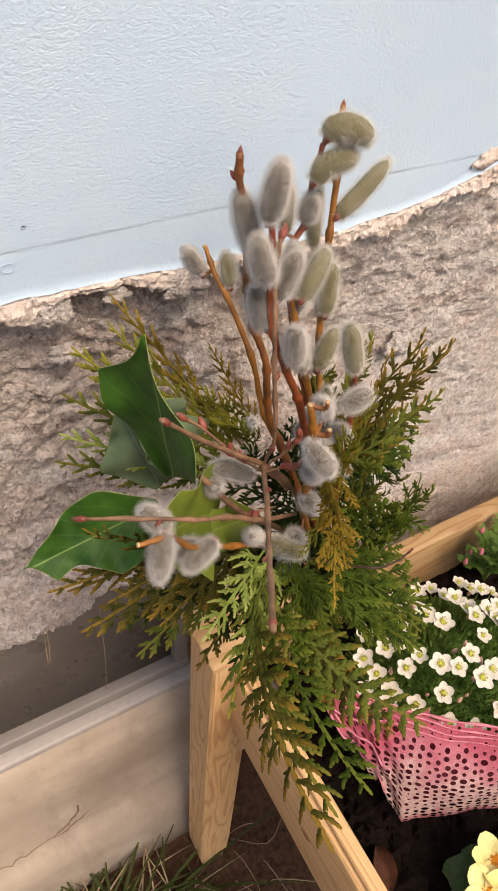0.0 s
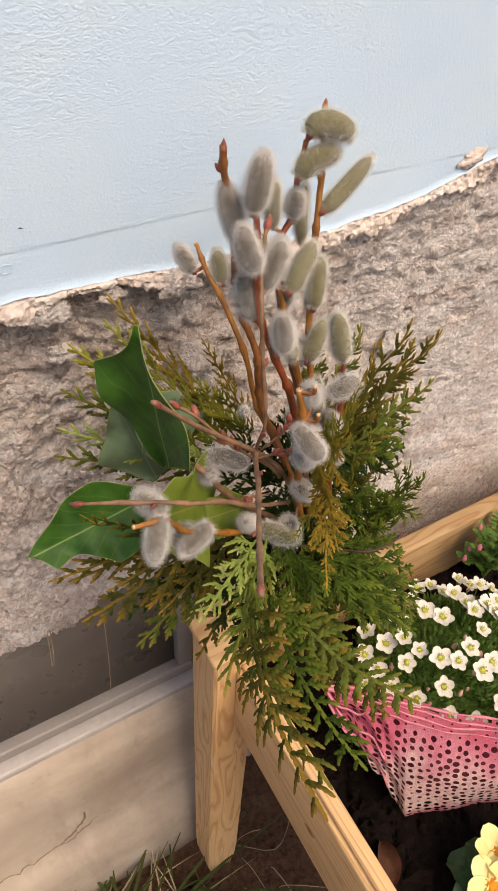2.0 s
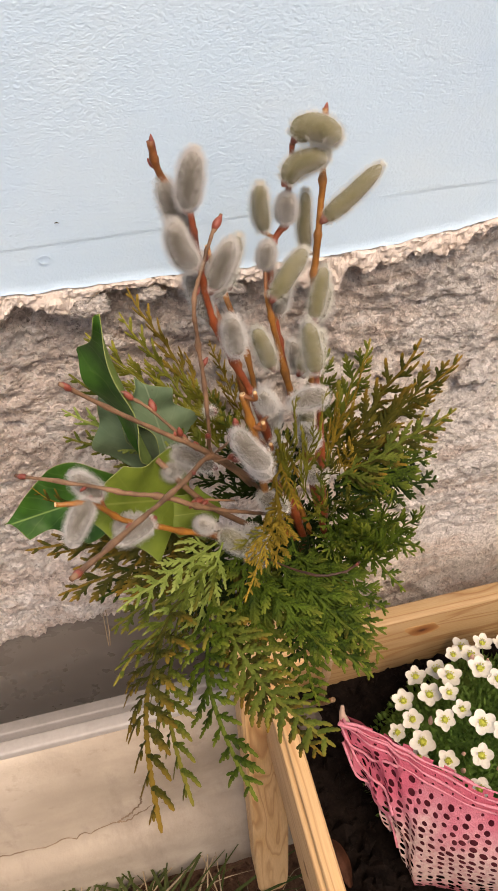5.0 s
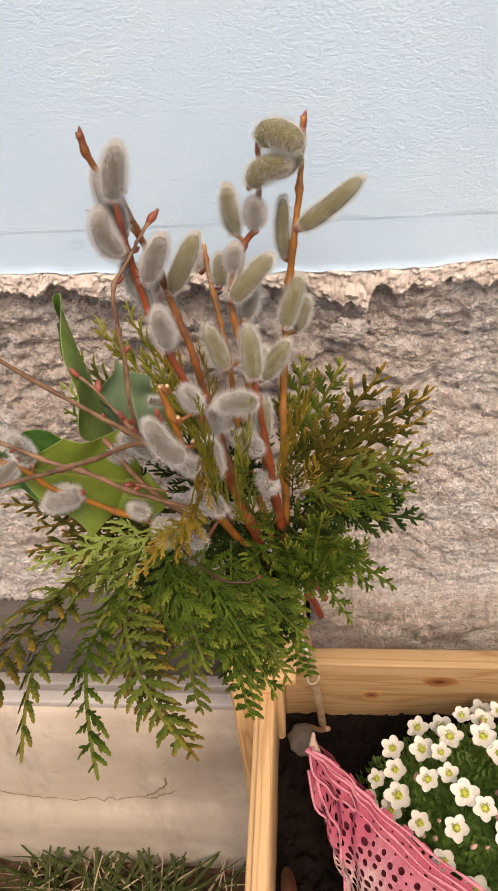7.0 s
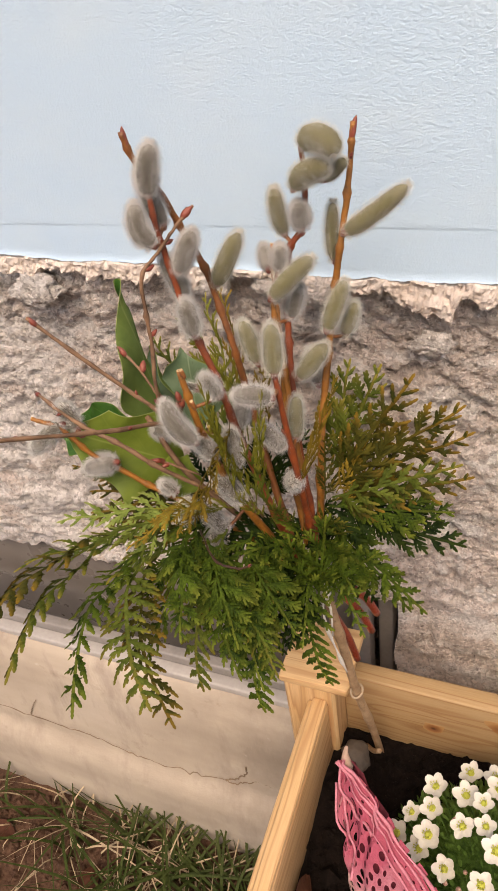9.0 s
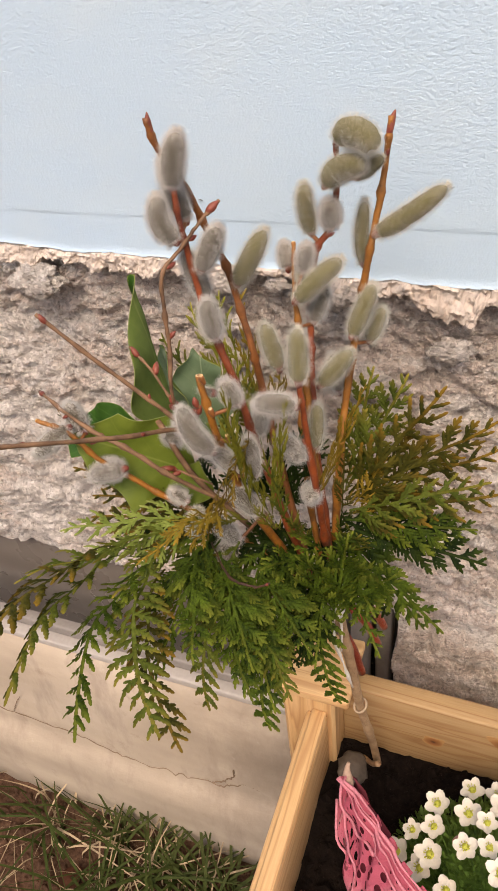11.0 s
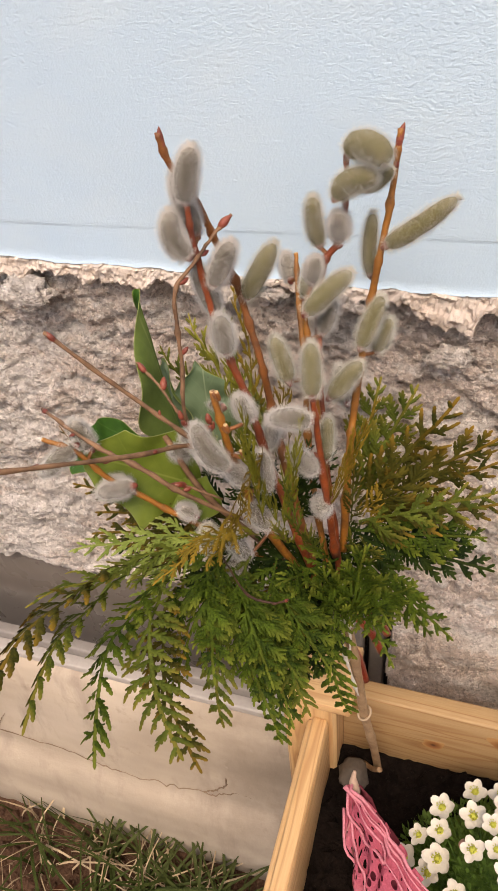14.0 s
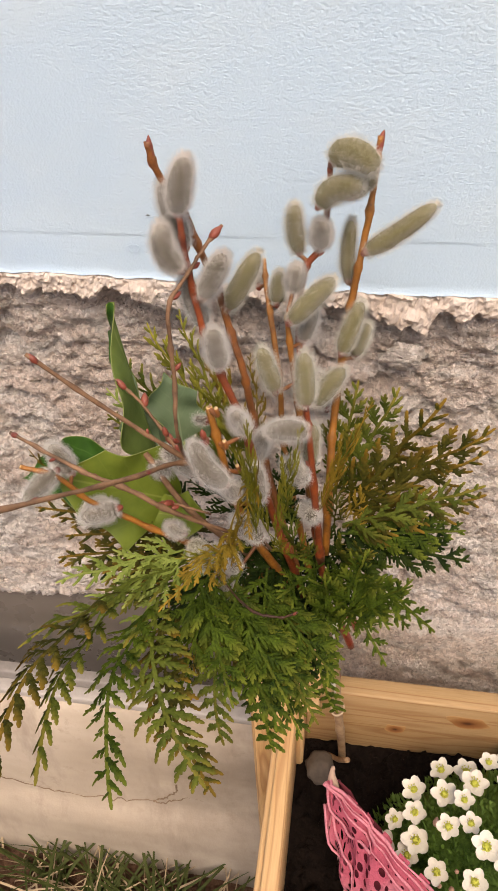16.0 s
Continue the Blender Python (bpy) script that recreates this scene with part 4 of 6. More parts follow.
t.catkin((0.070, -0.088, 0.981), (0.084, -0.086, 0.990), (0.099, -0.084, 1.002), r=0.0043, olive=True).catkin((0.063, -0.083, 0.964), (0.062, -0.082, 0.978), (0.063, -0.081, 0.993), r=0.0033, olive=True)
t.catkin((0.062, -0.102, 0.935), (0.066, -0.097, 0.947), (0.070, -0.092, 0.958), r=0.0043, olive=True).catkin((0.068, -0.090, 0.926), (0.074, -0.088, 0.944), r=0.0038, olive=True).buds(0.14, size=0.004)
t = Twig([(0.053, -0.092, 1.020), (0.0525, -0.089, 1.004), (0.050, -0.091, 0.985), (0.043, -0.093, 0.974), (0.041, -0.098, 0.953), (0.042, -0.105, 0.932), (0.045, -0.115, 0.905), (0.051, -0.130, 0.869), (0.060, -0.142, 0.808)],
         0.0017, TWIG_RED, "willow_twig", "red-brown willow twig with two bent olive catkins", WILLOW)
t.catkin((0.0540, -0.093, 1.0225), (0.058, -0.093, 1.0262), (0.063, -0.095, 1.0268), (0.068, -0.098, 1.0248), (0.0700, -0.101, 1.0215), r=0.0058, olive=True).catkin((0.049, -0.095, 1.005), (0.054, -0.095, 1.0115), (0.061, -0.097, 1.0145), (0.067, -0.098, 1.015), r=0.0051, olive=True)
t.catkin((0.062, -0.089, 1.007), (0.067, -0.088, 1.011), (0.072, -0.087, 1.015), r=0.0032, olive=True, hairs=9000, long=0.002)
t.catkin((0.040, -0.090, 0.981), (0.038, -0.091, 0.993), (0.038, -0.092, 1.004), r=0.0038, olive=True).catkin((0.050, -0.092, 0.985), (0.050, -0.094, 0.998), r=0.0042).buds(0.3, size=0.004)
t = Twig([(0.036, -0.107, 0.957), (0.039, -0.112, 0.936), (0.044, -0.120, 0.908), (0.052, -0.135, 0.862)], 0.0016, TWIG_ORANGE, "willow_twig", "short orange willow twig with silky catkins", WILLOW, cut=True)
t.catkin((0.038, -0.112, 0.957), (0.048, -0.107, 0.967), (0.057, -0.101, 0.974), r=0.0046, olive=True).catkin((0.038, -0.098, 0.966), (0.040, -0.097, 0.978), r=0.0036)
t.catkin((0.043, -0.102, 0.941), (0.048, -0.097, 0.958), r=0.004).catkin((0.033, -0.128, 0.929), (0.026, -0.125, 0.951), r=0.0042, olive=True)
t = Twig([(0.049, -0.147, 0.935), (0.051, -0.148, 0.917), (0.054, -0.146, 0.876), (0.058, -0.144, 0.829)], 0.0017, TWIG_RED, "willow_twig", "thick red willow twig with plump pale catkins", WILLOW)
t.catkin((0.049, -0.147, 0.936), (0.047, -0.139, 0.959), r=0.0044, olive=True).catkin((0.050, -0.118, 0.915), (0.064, -0.110, 0.932), r=0.0046, olive=True)
t.catkin((0.056, -0.105, 0.903), (0.051, -0.100, 0.922), r=0.0038).catkin((0.050, -0.157, 0.930), (0.042, -0.160, 0.933), (0.033, -0.161, 0.932), r=0.0045)
t.catkin((0.025, -0.145, 0.901), (0.030, -0.145, 0.919), r=0.0038).catkin((0.050, -0.132, 0.886), (0.051, -0.127, 0.910), r=0.0038, olive=True)
t.catkin((0.049, -0.148, 0.893), (0.040, -0.153, 0.908), r=0.0044).catkin((0.048, -0.136, 0.862), (0.054, -0.152, 0.870), r=0.0040).buds(0.2, 0.5, size=0.0037)
t = Twig([(0.010, -0.166, 0.947), (0.014, -0.168, 0.924), (0.017, -0.165, 0.898), (0.024, -0.158, 0.860), (0.042, -0.148, 0.810)], 0.0020, TWIG_ORANGE, "willow_twig", "cut orange willow twig with large furry catkins", WILLOW, cut=True)
t.catkin((0.017, -0.178, 0.915), (0.010, -0.180, 0.925), (0.004, -0.176, 0.936), r=0.0045).catkin((0.020, -0.167, 0.897), (0.012, -0.169, 0.911), r=0.0040)
t.stub((0.018, -0.176, 0.953)).stub((0.021, -0.178, 0.938), 0.0011).stub((0.028, -0.172, 0.922))
t.catkin((0.024, -0.160, 0.930), (0.019, -0.161, 0.942), r=0.0036).catkin((0.028, -0.161, 0.888), (0.027, -0.160, 0.911), r=0.0041)
t.catkin((0.029, -0.163, 0.865), (0.017, -0.165, 0.881), r=0.0044).catkin((-0.004, -0.166, 0.860), (0.005, -0.186, 0.868), r=0.0044, olive=True)
t.catkin((0.017, -0.168, 0.845), (0.008, -0.172, 0.866), r=0.0042).catkin((0.011, -0.168, 0.826), (0.010, -0.172, 0.846), r=0.0038)
t.catkin((0.001, -0.137, 0.916), (-0.001, -0.140, 0.919), (-0.003, -0.143, 0.922), r=0.0017, hairs=2600, long=0.0036)
t.catkin((-0.003, -0.147, 0.889), (-0.013, -0.144, 0.896), (-0.022, -0.141, 0.899), r=0.0044).catkin((-0.020, -0.135, 0.881), (-0.025, -0.149, 0.894), r=0.0045)
t = Twig([(-0.075, -0.180, 0.918), (-0.061, -0.178, 0.912), (-0.050, -0.175, 0.895), (-0.038, -0.172, 0.884), (-0.025, -0.168, 0.871), (-0.009, -0.165, 0.859), (0.019, -0.155, 0.830), (0.045, -0.148, 0.80)], 0.0015, TWIG_ORANGE, "willow_twig", "orange willow twig leaning out with pale catkins", WILLOW, cut=True)
t.catkin((-0.058, -0.169, 0.906), (-0.067, -0.165, 0.919), r=0.0042).catkin((-0.062, -0.175, 0.912), (-0.067, -0.183, 0.910), (-0.072, -0.191, 0.906), r=0.0042)
t.catkin((-0.037, -0.173, 0.889), (-0.054, -0.179, 0.886), r=0.0044).catkin((-0.043, -0.167, 0.884), (-0.056, -0.171, 0.884), r=0.0040).catkin((-0.009, -0.167, 0.868), (-0.016, -0.168, 0.874), r=0.003)
t = Twig([(0.018, -0.052, 0.958), (0.020, -0.060, 0.946), (0.024, -0.072, 0.932), (0.030, -0.088, 0.905), (0.033, -0.100, 0.875), (0.042, -0.122, 0.845), (0.052, -0.138, 0.81)], 0.0016, TWIG_ORANGE, "willow_twig", "forked amber willow twig near the wall", WILLOW, cut=True)
t.catkin((0.015, -0.055, 0.944), (0.010, -0.046, 0.955), r=0.0038).catkin((0.026, -0.066, 0.940), (0.027, -0.058, 0.955), r=0.004, olive=True)

BARE = "bare twig"
Twig([(-0.061, -0.173, 0.974), (-0.034, -0.165, 0.941), (-0.004, -0.158, 0.908), (0.014, -0.155, 0.883), (0.032, -0.150, 0.841)], 0.0015, TWIG_BARE, "bare_twig", "bare grey-brown twig with a blunt red bud", BARE, tip_bud=0.005).buds(0.38, 0.5, size=0.0034)
Twig([(-0.093, -0.153, 0.914), (-0.062, -0.172, 0.918), (-0.045, -0.175, 0.911), (-0.031, -0.174, 0.904), (-0.016, -0.171, 0.890), (0.0, -0.166, 0.876), (0.020, -0.157, 0.858)], 0.0015, TWIG_BARE, "bare_twig", "thin bare twig with small red buds", BARE, tip_bud=0.005).buds(0.17, 0.36, 0.5, size=0.0037)
Twig([(-0.063, -0.255, 0.962), (-0.043, -0.222, 0.943), (-0.022, -0.188, 0.924), (-0.004, -0.158, 0.907), (0.014, -0.154, 0.878)], 0.0015, TWIG_BARE, "bare_twig", "straight knobbly bare twig reaching out of the bunch", BARE, tip_bud=0.005).buds(0.25, 0.45, 0.6, size=0.0034)
Twig([(0.013, -0.128, 1.010), (0.006, -0.136, 1.003), (0.0, -0.145, 0.995), (-0.005, -0.1545, 0.988), (-0.0055, -0.158, 0.970), (-0.005, -0.160, 0.956), (-0.0055, -0.165, 0.933), (-0.004, -0.158, 0.908), (0.013, -0.155, 0.883)], 0.0012, TWIG_BARE, "bare_twig", "zigzag bare twig ending in a round red bud", BARE, tip_bud=0.006).buds(0.2, 0.34, 0.6, 0.8, size=0.004)
Twig([(-0.040, -0.140, 0.940), (-0.029, -0.142, 0.929), (-0.017, -0.147, 0.914), (-0.010, -0.150, 0.906), (0.013, -0.155, 0.883)], 0.0010, TWIG_BARE, "bare_twig", "short dark twig beaded with red buds", BARE, tip_bud=0.0055).buds(0.3, 0.5, 0.62, 0.75, size=0.0058)
Twig([(0.052, -0.210, 0.873), (0.048, -0.210, 0.870), (0.043, -0.210, 0.868), (0.030, -0.206, 0.866), (0.010, -0.182, 0.857)], 0.0007, STUB_DARK, "bare_twig", "thin curved twig with a dry knob at its end", BARE, tip_bud=0.0024)

for a, m, c in (((0.008, -0.166, 0.931), (0.004, -0.164, 0.921), (-0.003, -0.159, 0.910)), ((0.009, -0.166, 0.908), (0.003, -0.162, 0.907), (-0.004, -0.158, 0.904)), ((-0.017, -0.167, 0.890), (-0.010, -0.165, 0.886), (0.004, -0.160, 0.876))):
    Twig([a, m, c], 0.0008, TWIG_BARE, "bare_twig", "short bare twig tipped with red buds", BARE, tip_bud=0.0052).buds(0.12, 0.3, 0.5, size=0.0046)


# ---- thuja ----
def spray_shape(seed, droop, spread, bushy=1.0, comb=False, bare=0.0):
    """A flat fan of thuja, 0.1 m long along y: an axis and side shoots in turn, with short blunt shoots on those, each a flat braid of scale leaves with a ridge above. Gives the axis, the side shoots and the tip."""
    rng = random.Random(seed)
    up = Vector((0, 0, 1))
    pieces = []
    pitch = 0.0019 if comb else 0.0022

    def bend(x, y):
        x += (-4.0 if comb else 0.0) * (y * y - 0.1 * y)
        return Vector((x, y * (1 - 0.15 * abs(droop) * y * 10), -droop * y * y * 4.5 - 5.4 * (x * x) + 0.0020 * math.sin(x * 190 + y * 130 + seed)))

    def shoot(x, y, a, long, w, level, into, raised=0.0):
        verts, faces = into
        n = max(1 if level == 2 else 2, round(long / pitch))
        curl = rng.uniform(-0.30, 0.30) if level else rng.uniform(-0.05, 0.05)
        lift = rng.uniform(-0.22, 0.18) if level == 1 else rng.uniform(-0.25, 0.25) if level == 2 else 0.0
        turn = rng.randint(0, 1)
        every = (2 if comb else 3) if level == 0 else 1
        last = None
        for k in range(n):
            t = k / n
            ang = a * (1 - 0.30 * t) + curl * t * 0.6
            sx, sy = math.sin(ang) * pitch, math.cos(ang) * pitch
            slim = w * (1.0 - 0.25 * t ** 3) * (0.75 if level == 0 and t < 0.4 else 1.0)
            ends = ((0.0, 0.72), (0.60, 1.0)) if k < n - 1 else ((0.0, 0.72), (0.50, 0.88), (1.15, 0.34))
            for f, g in ends:
                px, py = x + sx * f, y + sy * f
                p = bend(px, py) + up * (raised + lift * (k + f) * pitch)
                d = (bend(px + sx, py + sy) - bend(px, py)).normalized()
                nn = (up - d * up.dot(d)).normalized()
                s = d.cross(nn)
                ww = slim * g * rng.uniform(0.93, 1.07)
                m = len(verts)
                verts += [p + s * ww, p + nn * ww * 0.42, p - s * ww, p + s * ww - nn * ww * 0.12, p - s * ww - nn * ww * 0.12]
                if last is not None:
                    faces += [(last, last + 1, m + 1, m), (last + 1, last + 2, m + 2, m + 1), (last + 4, last + 3, m + 3, m + 4)]
                last = m
            px, py, x, y = x, y, x + sx, y + sy
            if level < 2 and k > 0 and k % every == 0 and k < n - 1:
                flank = 1 if (k // every + turn) % 2 else -1
                if level == 0:
                    reach = long * spread * (0.35 + 0.65 * math.sin(math.pi * min(1, 0.22 + t * 0.78))) * (1.05 - t * 0.65) * rng.uniform(0.65, 1.2)
                    if comb:
                        reach = spread * 0.1 * min(1.0, 0.45 + 3 * t) * (1.04 - t) ** 0.45 * rng.uniform(0.7, 1.15)
                    if t < bare:
                        continue
                    piece = ([], [])
                    pieces.append(piece)
                    shoot(px, py, ang + flank * (rng.uniform(0.95, 1.25) if comb else rng.uniform(0.55, 0.85)), reach, w * 0.97, 1, piece)
                else:
                    reach = bushy * min(0.0046 if comb else 0.0085, long * (0.36 if comb else 0.48) * (1.12 - t)) * rng.uniform(0.65, 1.1)
                    if reach > (0.0016 if comb else 0.0026):
                        shoot(px, py, ang + flank * rng.uniform(0.50, 0.75), reach, w * 0.95, 2, into, raised + lift * k * pitch)
        faces.append((last, last + 1, last + 2))

    axis = ([], [])
    shoot(0, 0, 0, 0.1, 0.00138 if comb else 0.00130, 0, axis)
    return [Build().add(*axis)] + [Build().add(*q) for q in pieces], bend(0, 0.1)


SPRAY_SHAPES = [spray_shape(3, 0.1, 0.36), spray_shape(8, 0.6, 0.32), spray_shape(14, 1.1, 0.30), spray_shape(21, 0.35, 0.42, 1.1), spray_shape(30, -0.25, 0.36), spray_shape(52, 0.8, 0.24, 1.0, True), spray_shape(74, 1.2, 0.24, 1.0, True, 0.12), spray_shape(85, 0.15, 0.30, 0.7), spray_shape(91, 1.35, 0.22, 1.0, True, 0.30)]
SPRAY_MESHES = {}
SPRIGS = {"green": (THUJA, "fresh green thuja sprig in the bunch"), "dark": (THUJA_DARK_SHADE, "dark green thuja sprig in the bunch, with shade in its colour"), "light": (THUJA_LIGHT, "pale yellow-green thuja sprig in the bunch"),
          "olive": (THUJA_OLIVE, "yellowish olive thuja sprig hanging out of the bunch"), "bronze": (THUJA_BRONZE, "bronzed olive thuja sprig in the bunch"), "gold": (THUJA_GOLD, "golden brown thuja sprig in the bunch"), "lime": (THUJA_LIME, "thin yellow-green thuja sprig in the bunch")}


def sprig(base, tip, shape, tone, face=(0, -0.5, 0.8), wide=1.0):
    """One thuja sprig from base to tip; face is the side that its flat fan turns up."""
    base, tip = Vector(base), Vector(tip)
    y = tip - base
    size = y.length / 0.1
    y.normalize()
    z = Vector(face)
    z = (z - y * z.dot(y)).normalized()
    x = y.cross(z)
    key = (shape, tone)
    if key not in SPRAY_MESHES:
        SPRAY_MESHES[key] = [q.mesh("side_shoot" if k else "stem", SPRIGS[tone][0]) for k, q in enumerate(SPRAY_SHAPES[shape][0])]
    ob = thing("thuja_sprig", (0, 0, 0), SPRIGS[tone][1], "thuja sprig", "thuja sprigs in the bunch")
    k = 0.5 + 0.5 * size
    end = SPRAY_SHAPES[shape][1]
    pitch = Matrix.Rotation(-math.atan2(end.z * k, end.y * size), 4, "X")
    size *= (tip - base).length / math.hypot(end.y * size, end.z * k)
    ob.matrix_world = Matrix.Translation(base) @ Matrix((x, y, z)).transposed().to_4x4() @ pitch @ Matrix.Diagonal((k * wide, size, k, 1))
    for n, me in enumerate(SPRAY_MESHES[key]):
        part("side_shoot" if n else "stem", me, None, ob)
    return ob


# hanging forward and down
sprig((-0.016, -0.196, 0.852), (0.0215, -0.2715, 0.834), 5, "olive", (0.1, -0.4, 0.9), 1.0)
sprig((-0.012, -0.196, 0.848), (0.0205, -0.2610, 0.802), 6, "bronze", (0.1, -0.5, 0.9), 0.9)
sprig((-0.012, -0.192, 0.850), (-0.016, -0.283, 0.830), 6, "green", (-0.3, -0.4, 0.9), 0.9)
sprig((-0.016, -0.192, 0.854), (-0.043, -0.286, 0.853), 8, "olive", (-0.5, -0.2, 0.8), 0.8)
sprig((-0.016, -0.192, 0.858), (-0.055, -0.298, 0.866), 8, "bronze", (-0.4, -0.2, 0.8), 0.85)
sprig((0.004, -0.186, 0.850), (0.050, -0.240, 0.820), 0, "green", (0.1, -0.4, 0.9), 0.8)
sprig((0.010, -0.184, 0.848), (0.062, -0.228, 0.834), 0, "green", (0.1, -0.4, 0.9), 0.8)
sprig((-0.003, -0.172, 0.858), (-0.066, -0.240, 0.868), 7, "olive", (-0.3, -0.2, 0.9), 0.7)
sprig((0.020, -0.170, 0.848), (0.017, -0.226, 0.776), 5, "olive", (0, -0.7, 0.7), 0.8)
sprig((0.010, -0.172, 0.848), (-0.006, -0.238, 0.812), 2, "green", (0, -0.6, 0.8), 0.7)
sprig((0.045, -0.160, 0.825), (0.040, -0.204, 0.729), 5, "green", (0, -1, 0.3), 0.9)
sprig((0.060, -0.150, 0.815), (0.074, -0.176, 0.730), 5, "green", (0.2, -1, 0.2), 0.8)
sprig((0.040, -0.160, 0.815), (0.020, -0.195, 0.750), 2, "dark", (0, -1, 0.2), 0.8)
sprig((0.044, -0.164, 0.838), (0.052, -0.222, 0.806), 7, "green", (0.2, -0.5, 0.9), 0.9)
sprig((0.040, -0.172, 0.838), (0.064, -0.226, 0.810), 5, "olive", (0.2, -0.6, 0.8), 0.8)
sprig((0.020, -0.180, 0.846), (0.056, -0.232, 0.802), 3, "green", (0.1, -0.5, 0.9), 0.8)
sprig((0.030, -0.178, 0.846), (0.070, -0.212, 0.826), 3, "green", (0.1, -0.5, 0.9), 0.8)
sprig((0.016, -0.186, 0.856), (0.050, -0.236, 0.840), 3, "green", (0.1, -0.4, 0.9), 0.8)
sprig((0.004, -0.190, 0.858), (0.029, -0.249, 0.856), 0, "green", (0.1, -0.4, 0.9), 0.8)
# fresh growth that leans out
sprig((-0.006, -0.176, 0.866), (-0.036, -0.216, 0.828), 7, "light", (-0.3, -0.6, 0.8), 0.75)
sprig((-0.008, -0.172, 0.862), (-0.061, -0.206, 0.871), 7, "light", (0, -0.4, 0.9), 0.8)
sprig((-0.006, -0.172, 0.858), (-0.054, -0.226, 0.862), 7, "light", (0, -0.3, 0.9), 0.7)
sprig((0.008, -0.172, 0.856), (-0.014, -0.222, 0.836), 0, "green", (0, -0.5, 0.9), 0.8)
sprig((0.032, -0.166, 0.846), (0.034, -0.222, 0.822), 7, "green", (0.1, -0.5, 0.9), 0.9)
# green rosette
sprig((0.070, -0.176, 0.815), (0.080, -0.178, 0.882), 3, "green", (0.2, -0.9, 0.4), 0.75)
sprig((0.066, -0.174, 0.816), (0.062, -0.186, 0.872), 0, "green", (0.0, -0.9, 0.4), 0.8)
sprig((0.072, -0.174, 0.816), (0.104, -0.172, 0.856), 0, "green", (0.2, -0.8, 0.5), 0.8)
sprig((0.060, -0.148, 0.832), (0.040, -0.196, 0.862), 0, "green", (0.1, -0.6, 0.8), 0.8)
sprig((0.062, -0.146, 0.828), (0.066, -0.200, 0.796), 1, "green", (0.0, -0.6, 0.8), 0.8)
sprig((0.064, -0.144, 0.834), (0.084, -0.170, 0.872), 0, "olive", (0.2, -0.9, 0.5), 0.8)
sprig((0.064, -0.144, 0.830), (0.094, -0.188, 0.834), 0, "green", (0.2, -0.4, 0.9), 0.9)
sprig((0.064, -0.142, 0.824), (0.096, -0.182, 0.792), 1, "green", (0.2, -0.7, 0.6), 0.9)
# to the side, towards the pots
sprig((0.066, -0.137, 0.832), (0.124, -0.149, 0.780), 1, "green", (0.3, -0.6, 0.7), 0.9)
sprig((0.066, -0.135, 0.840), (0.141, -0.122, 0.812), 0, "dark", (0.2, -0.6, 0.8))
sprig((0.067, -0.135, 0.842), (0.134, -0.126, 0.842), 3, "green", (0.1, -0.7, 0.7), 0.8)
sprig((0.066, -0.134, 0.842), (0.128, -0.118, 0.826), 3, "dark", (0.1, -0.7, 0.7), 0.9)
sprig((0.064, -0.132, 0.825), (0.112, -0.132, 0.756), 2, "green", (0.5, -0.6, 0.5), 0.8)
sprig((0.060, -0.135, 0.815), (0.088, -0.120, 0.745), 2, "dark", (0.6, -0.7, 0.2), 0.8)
sprig((0.068, -0.134, 0.846), (0.142, -0.118, 0.862), 7, "bronze", (0.1, -0.8, 0.6))
sprig((0.068, -0.134, 0.848), (0.137, -0.132, 0.882), 7, "olive", (0.1, -0.8, 0.6), 0.9)
sprig((0.066, -0.128, 0.850), (0.140, -0.110, 0.886), 7, "bronze", (0.1, -0.9, 0.4), 0.9)
sprig((0.066, -0.128, 0.852), (0.136, -0.128, 0.916), 0, "bronze", (0.1, -0.9, 0.3), 0.8)
sprig((0.066, -0.126, 0.852), (0.112, -0.126, 0.930), 7, "bronze", (0.1, -0.9, 0.3), 1.0)
sprig((0.064, -0.120, 0.852), (0.092, -0.108, 0.922), 0, "olive", (0.1, -0.9, 0.3), 0.9)
sprig((0.062, -0.116, 0.850), (0.072, -0.093, 0.914), 0, "olive", (0.0, -0.9, 0.3), 0.9)
sprig((0.070, -0.132, 0.850), (0.087, -0.120, 0.883), 7, "gold", (0.2, -0.9, 0.3), 0.6)
sprig((0.070, -0.134, 0.846), (0.100, -0.114, 0.869), 7, "gold", (0.2, -0.8, 0.5), 0.5)
sprig((0.064, -0.134, 0.846), (0.064, -0.124, 0.884), 7, "bronze", (0.2, -0.9, 0.3), 0.6)
# golden sprig that bows out over the catkins
sprig((0.030, -0.164, 0.918), (0.015, -0.192, 0.870), 0, "gold", (-0.95, -0.15, 0.3), 0.8)
sprig((0.020, -0.184, 0.884), (-0.006, -0.224, 0.882), 1, "gold", (-0.25, -0.45, 0.86), 0.6)
sprig((0.022, -0.180, 0.892), (0.013, -0.208, 0.878), 0, "gold", (-0.6, -0.45, 0.7), 0.7)
# golden wisps among the twigs
sprig((0.034, -0.160, 0.858), (0.022, -0.178, 0.936), 4, "lime", (0.1, -1, 0.1), 0.20)
sprig((0.050, -0.158, 0.850), (0.054, -0.184, 0.890), 7, "olive", (0.3, -0.9, 0.4), 0.5)
sprig((0.046, -0.162, 0.852), (0.043, -0.180, 0.925), 7, "olive", (0.2, -1, 0.2), 0.42)
sprig((0.028, -0.168, 0.868), (0.029, -0.184, 0.957), 4, "lime", (0.2, -1, 0.1), 0.22)
sprig((0.036, -0.165, 0.862), (0.049, -0.164, 0.940), 4, "lime", (0.2, -1, 0.1), 0.24)
sprig((0.052, -0.146, 0.858), (0.078, -0.140, 0.936), 4, "gold", (0.1, -0.9, 0.2), 0.22)
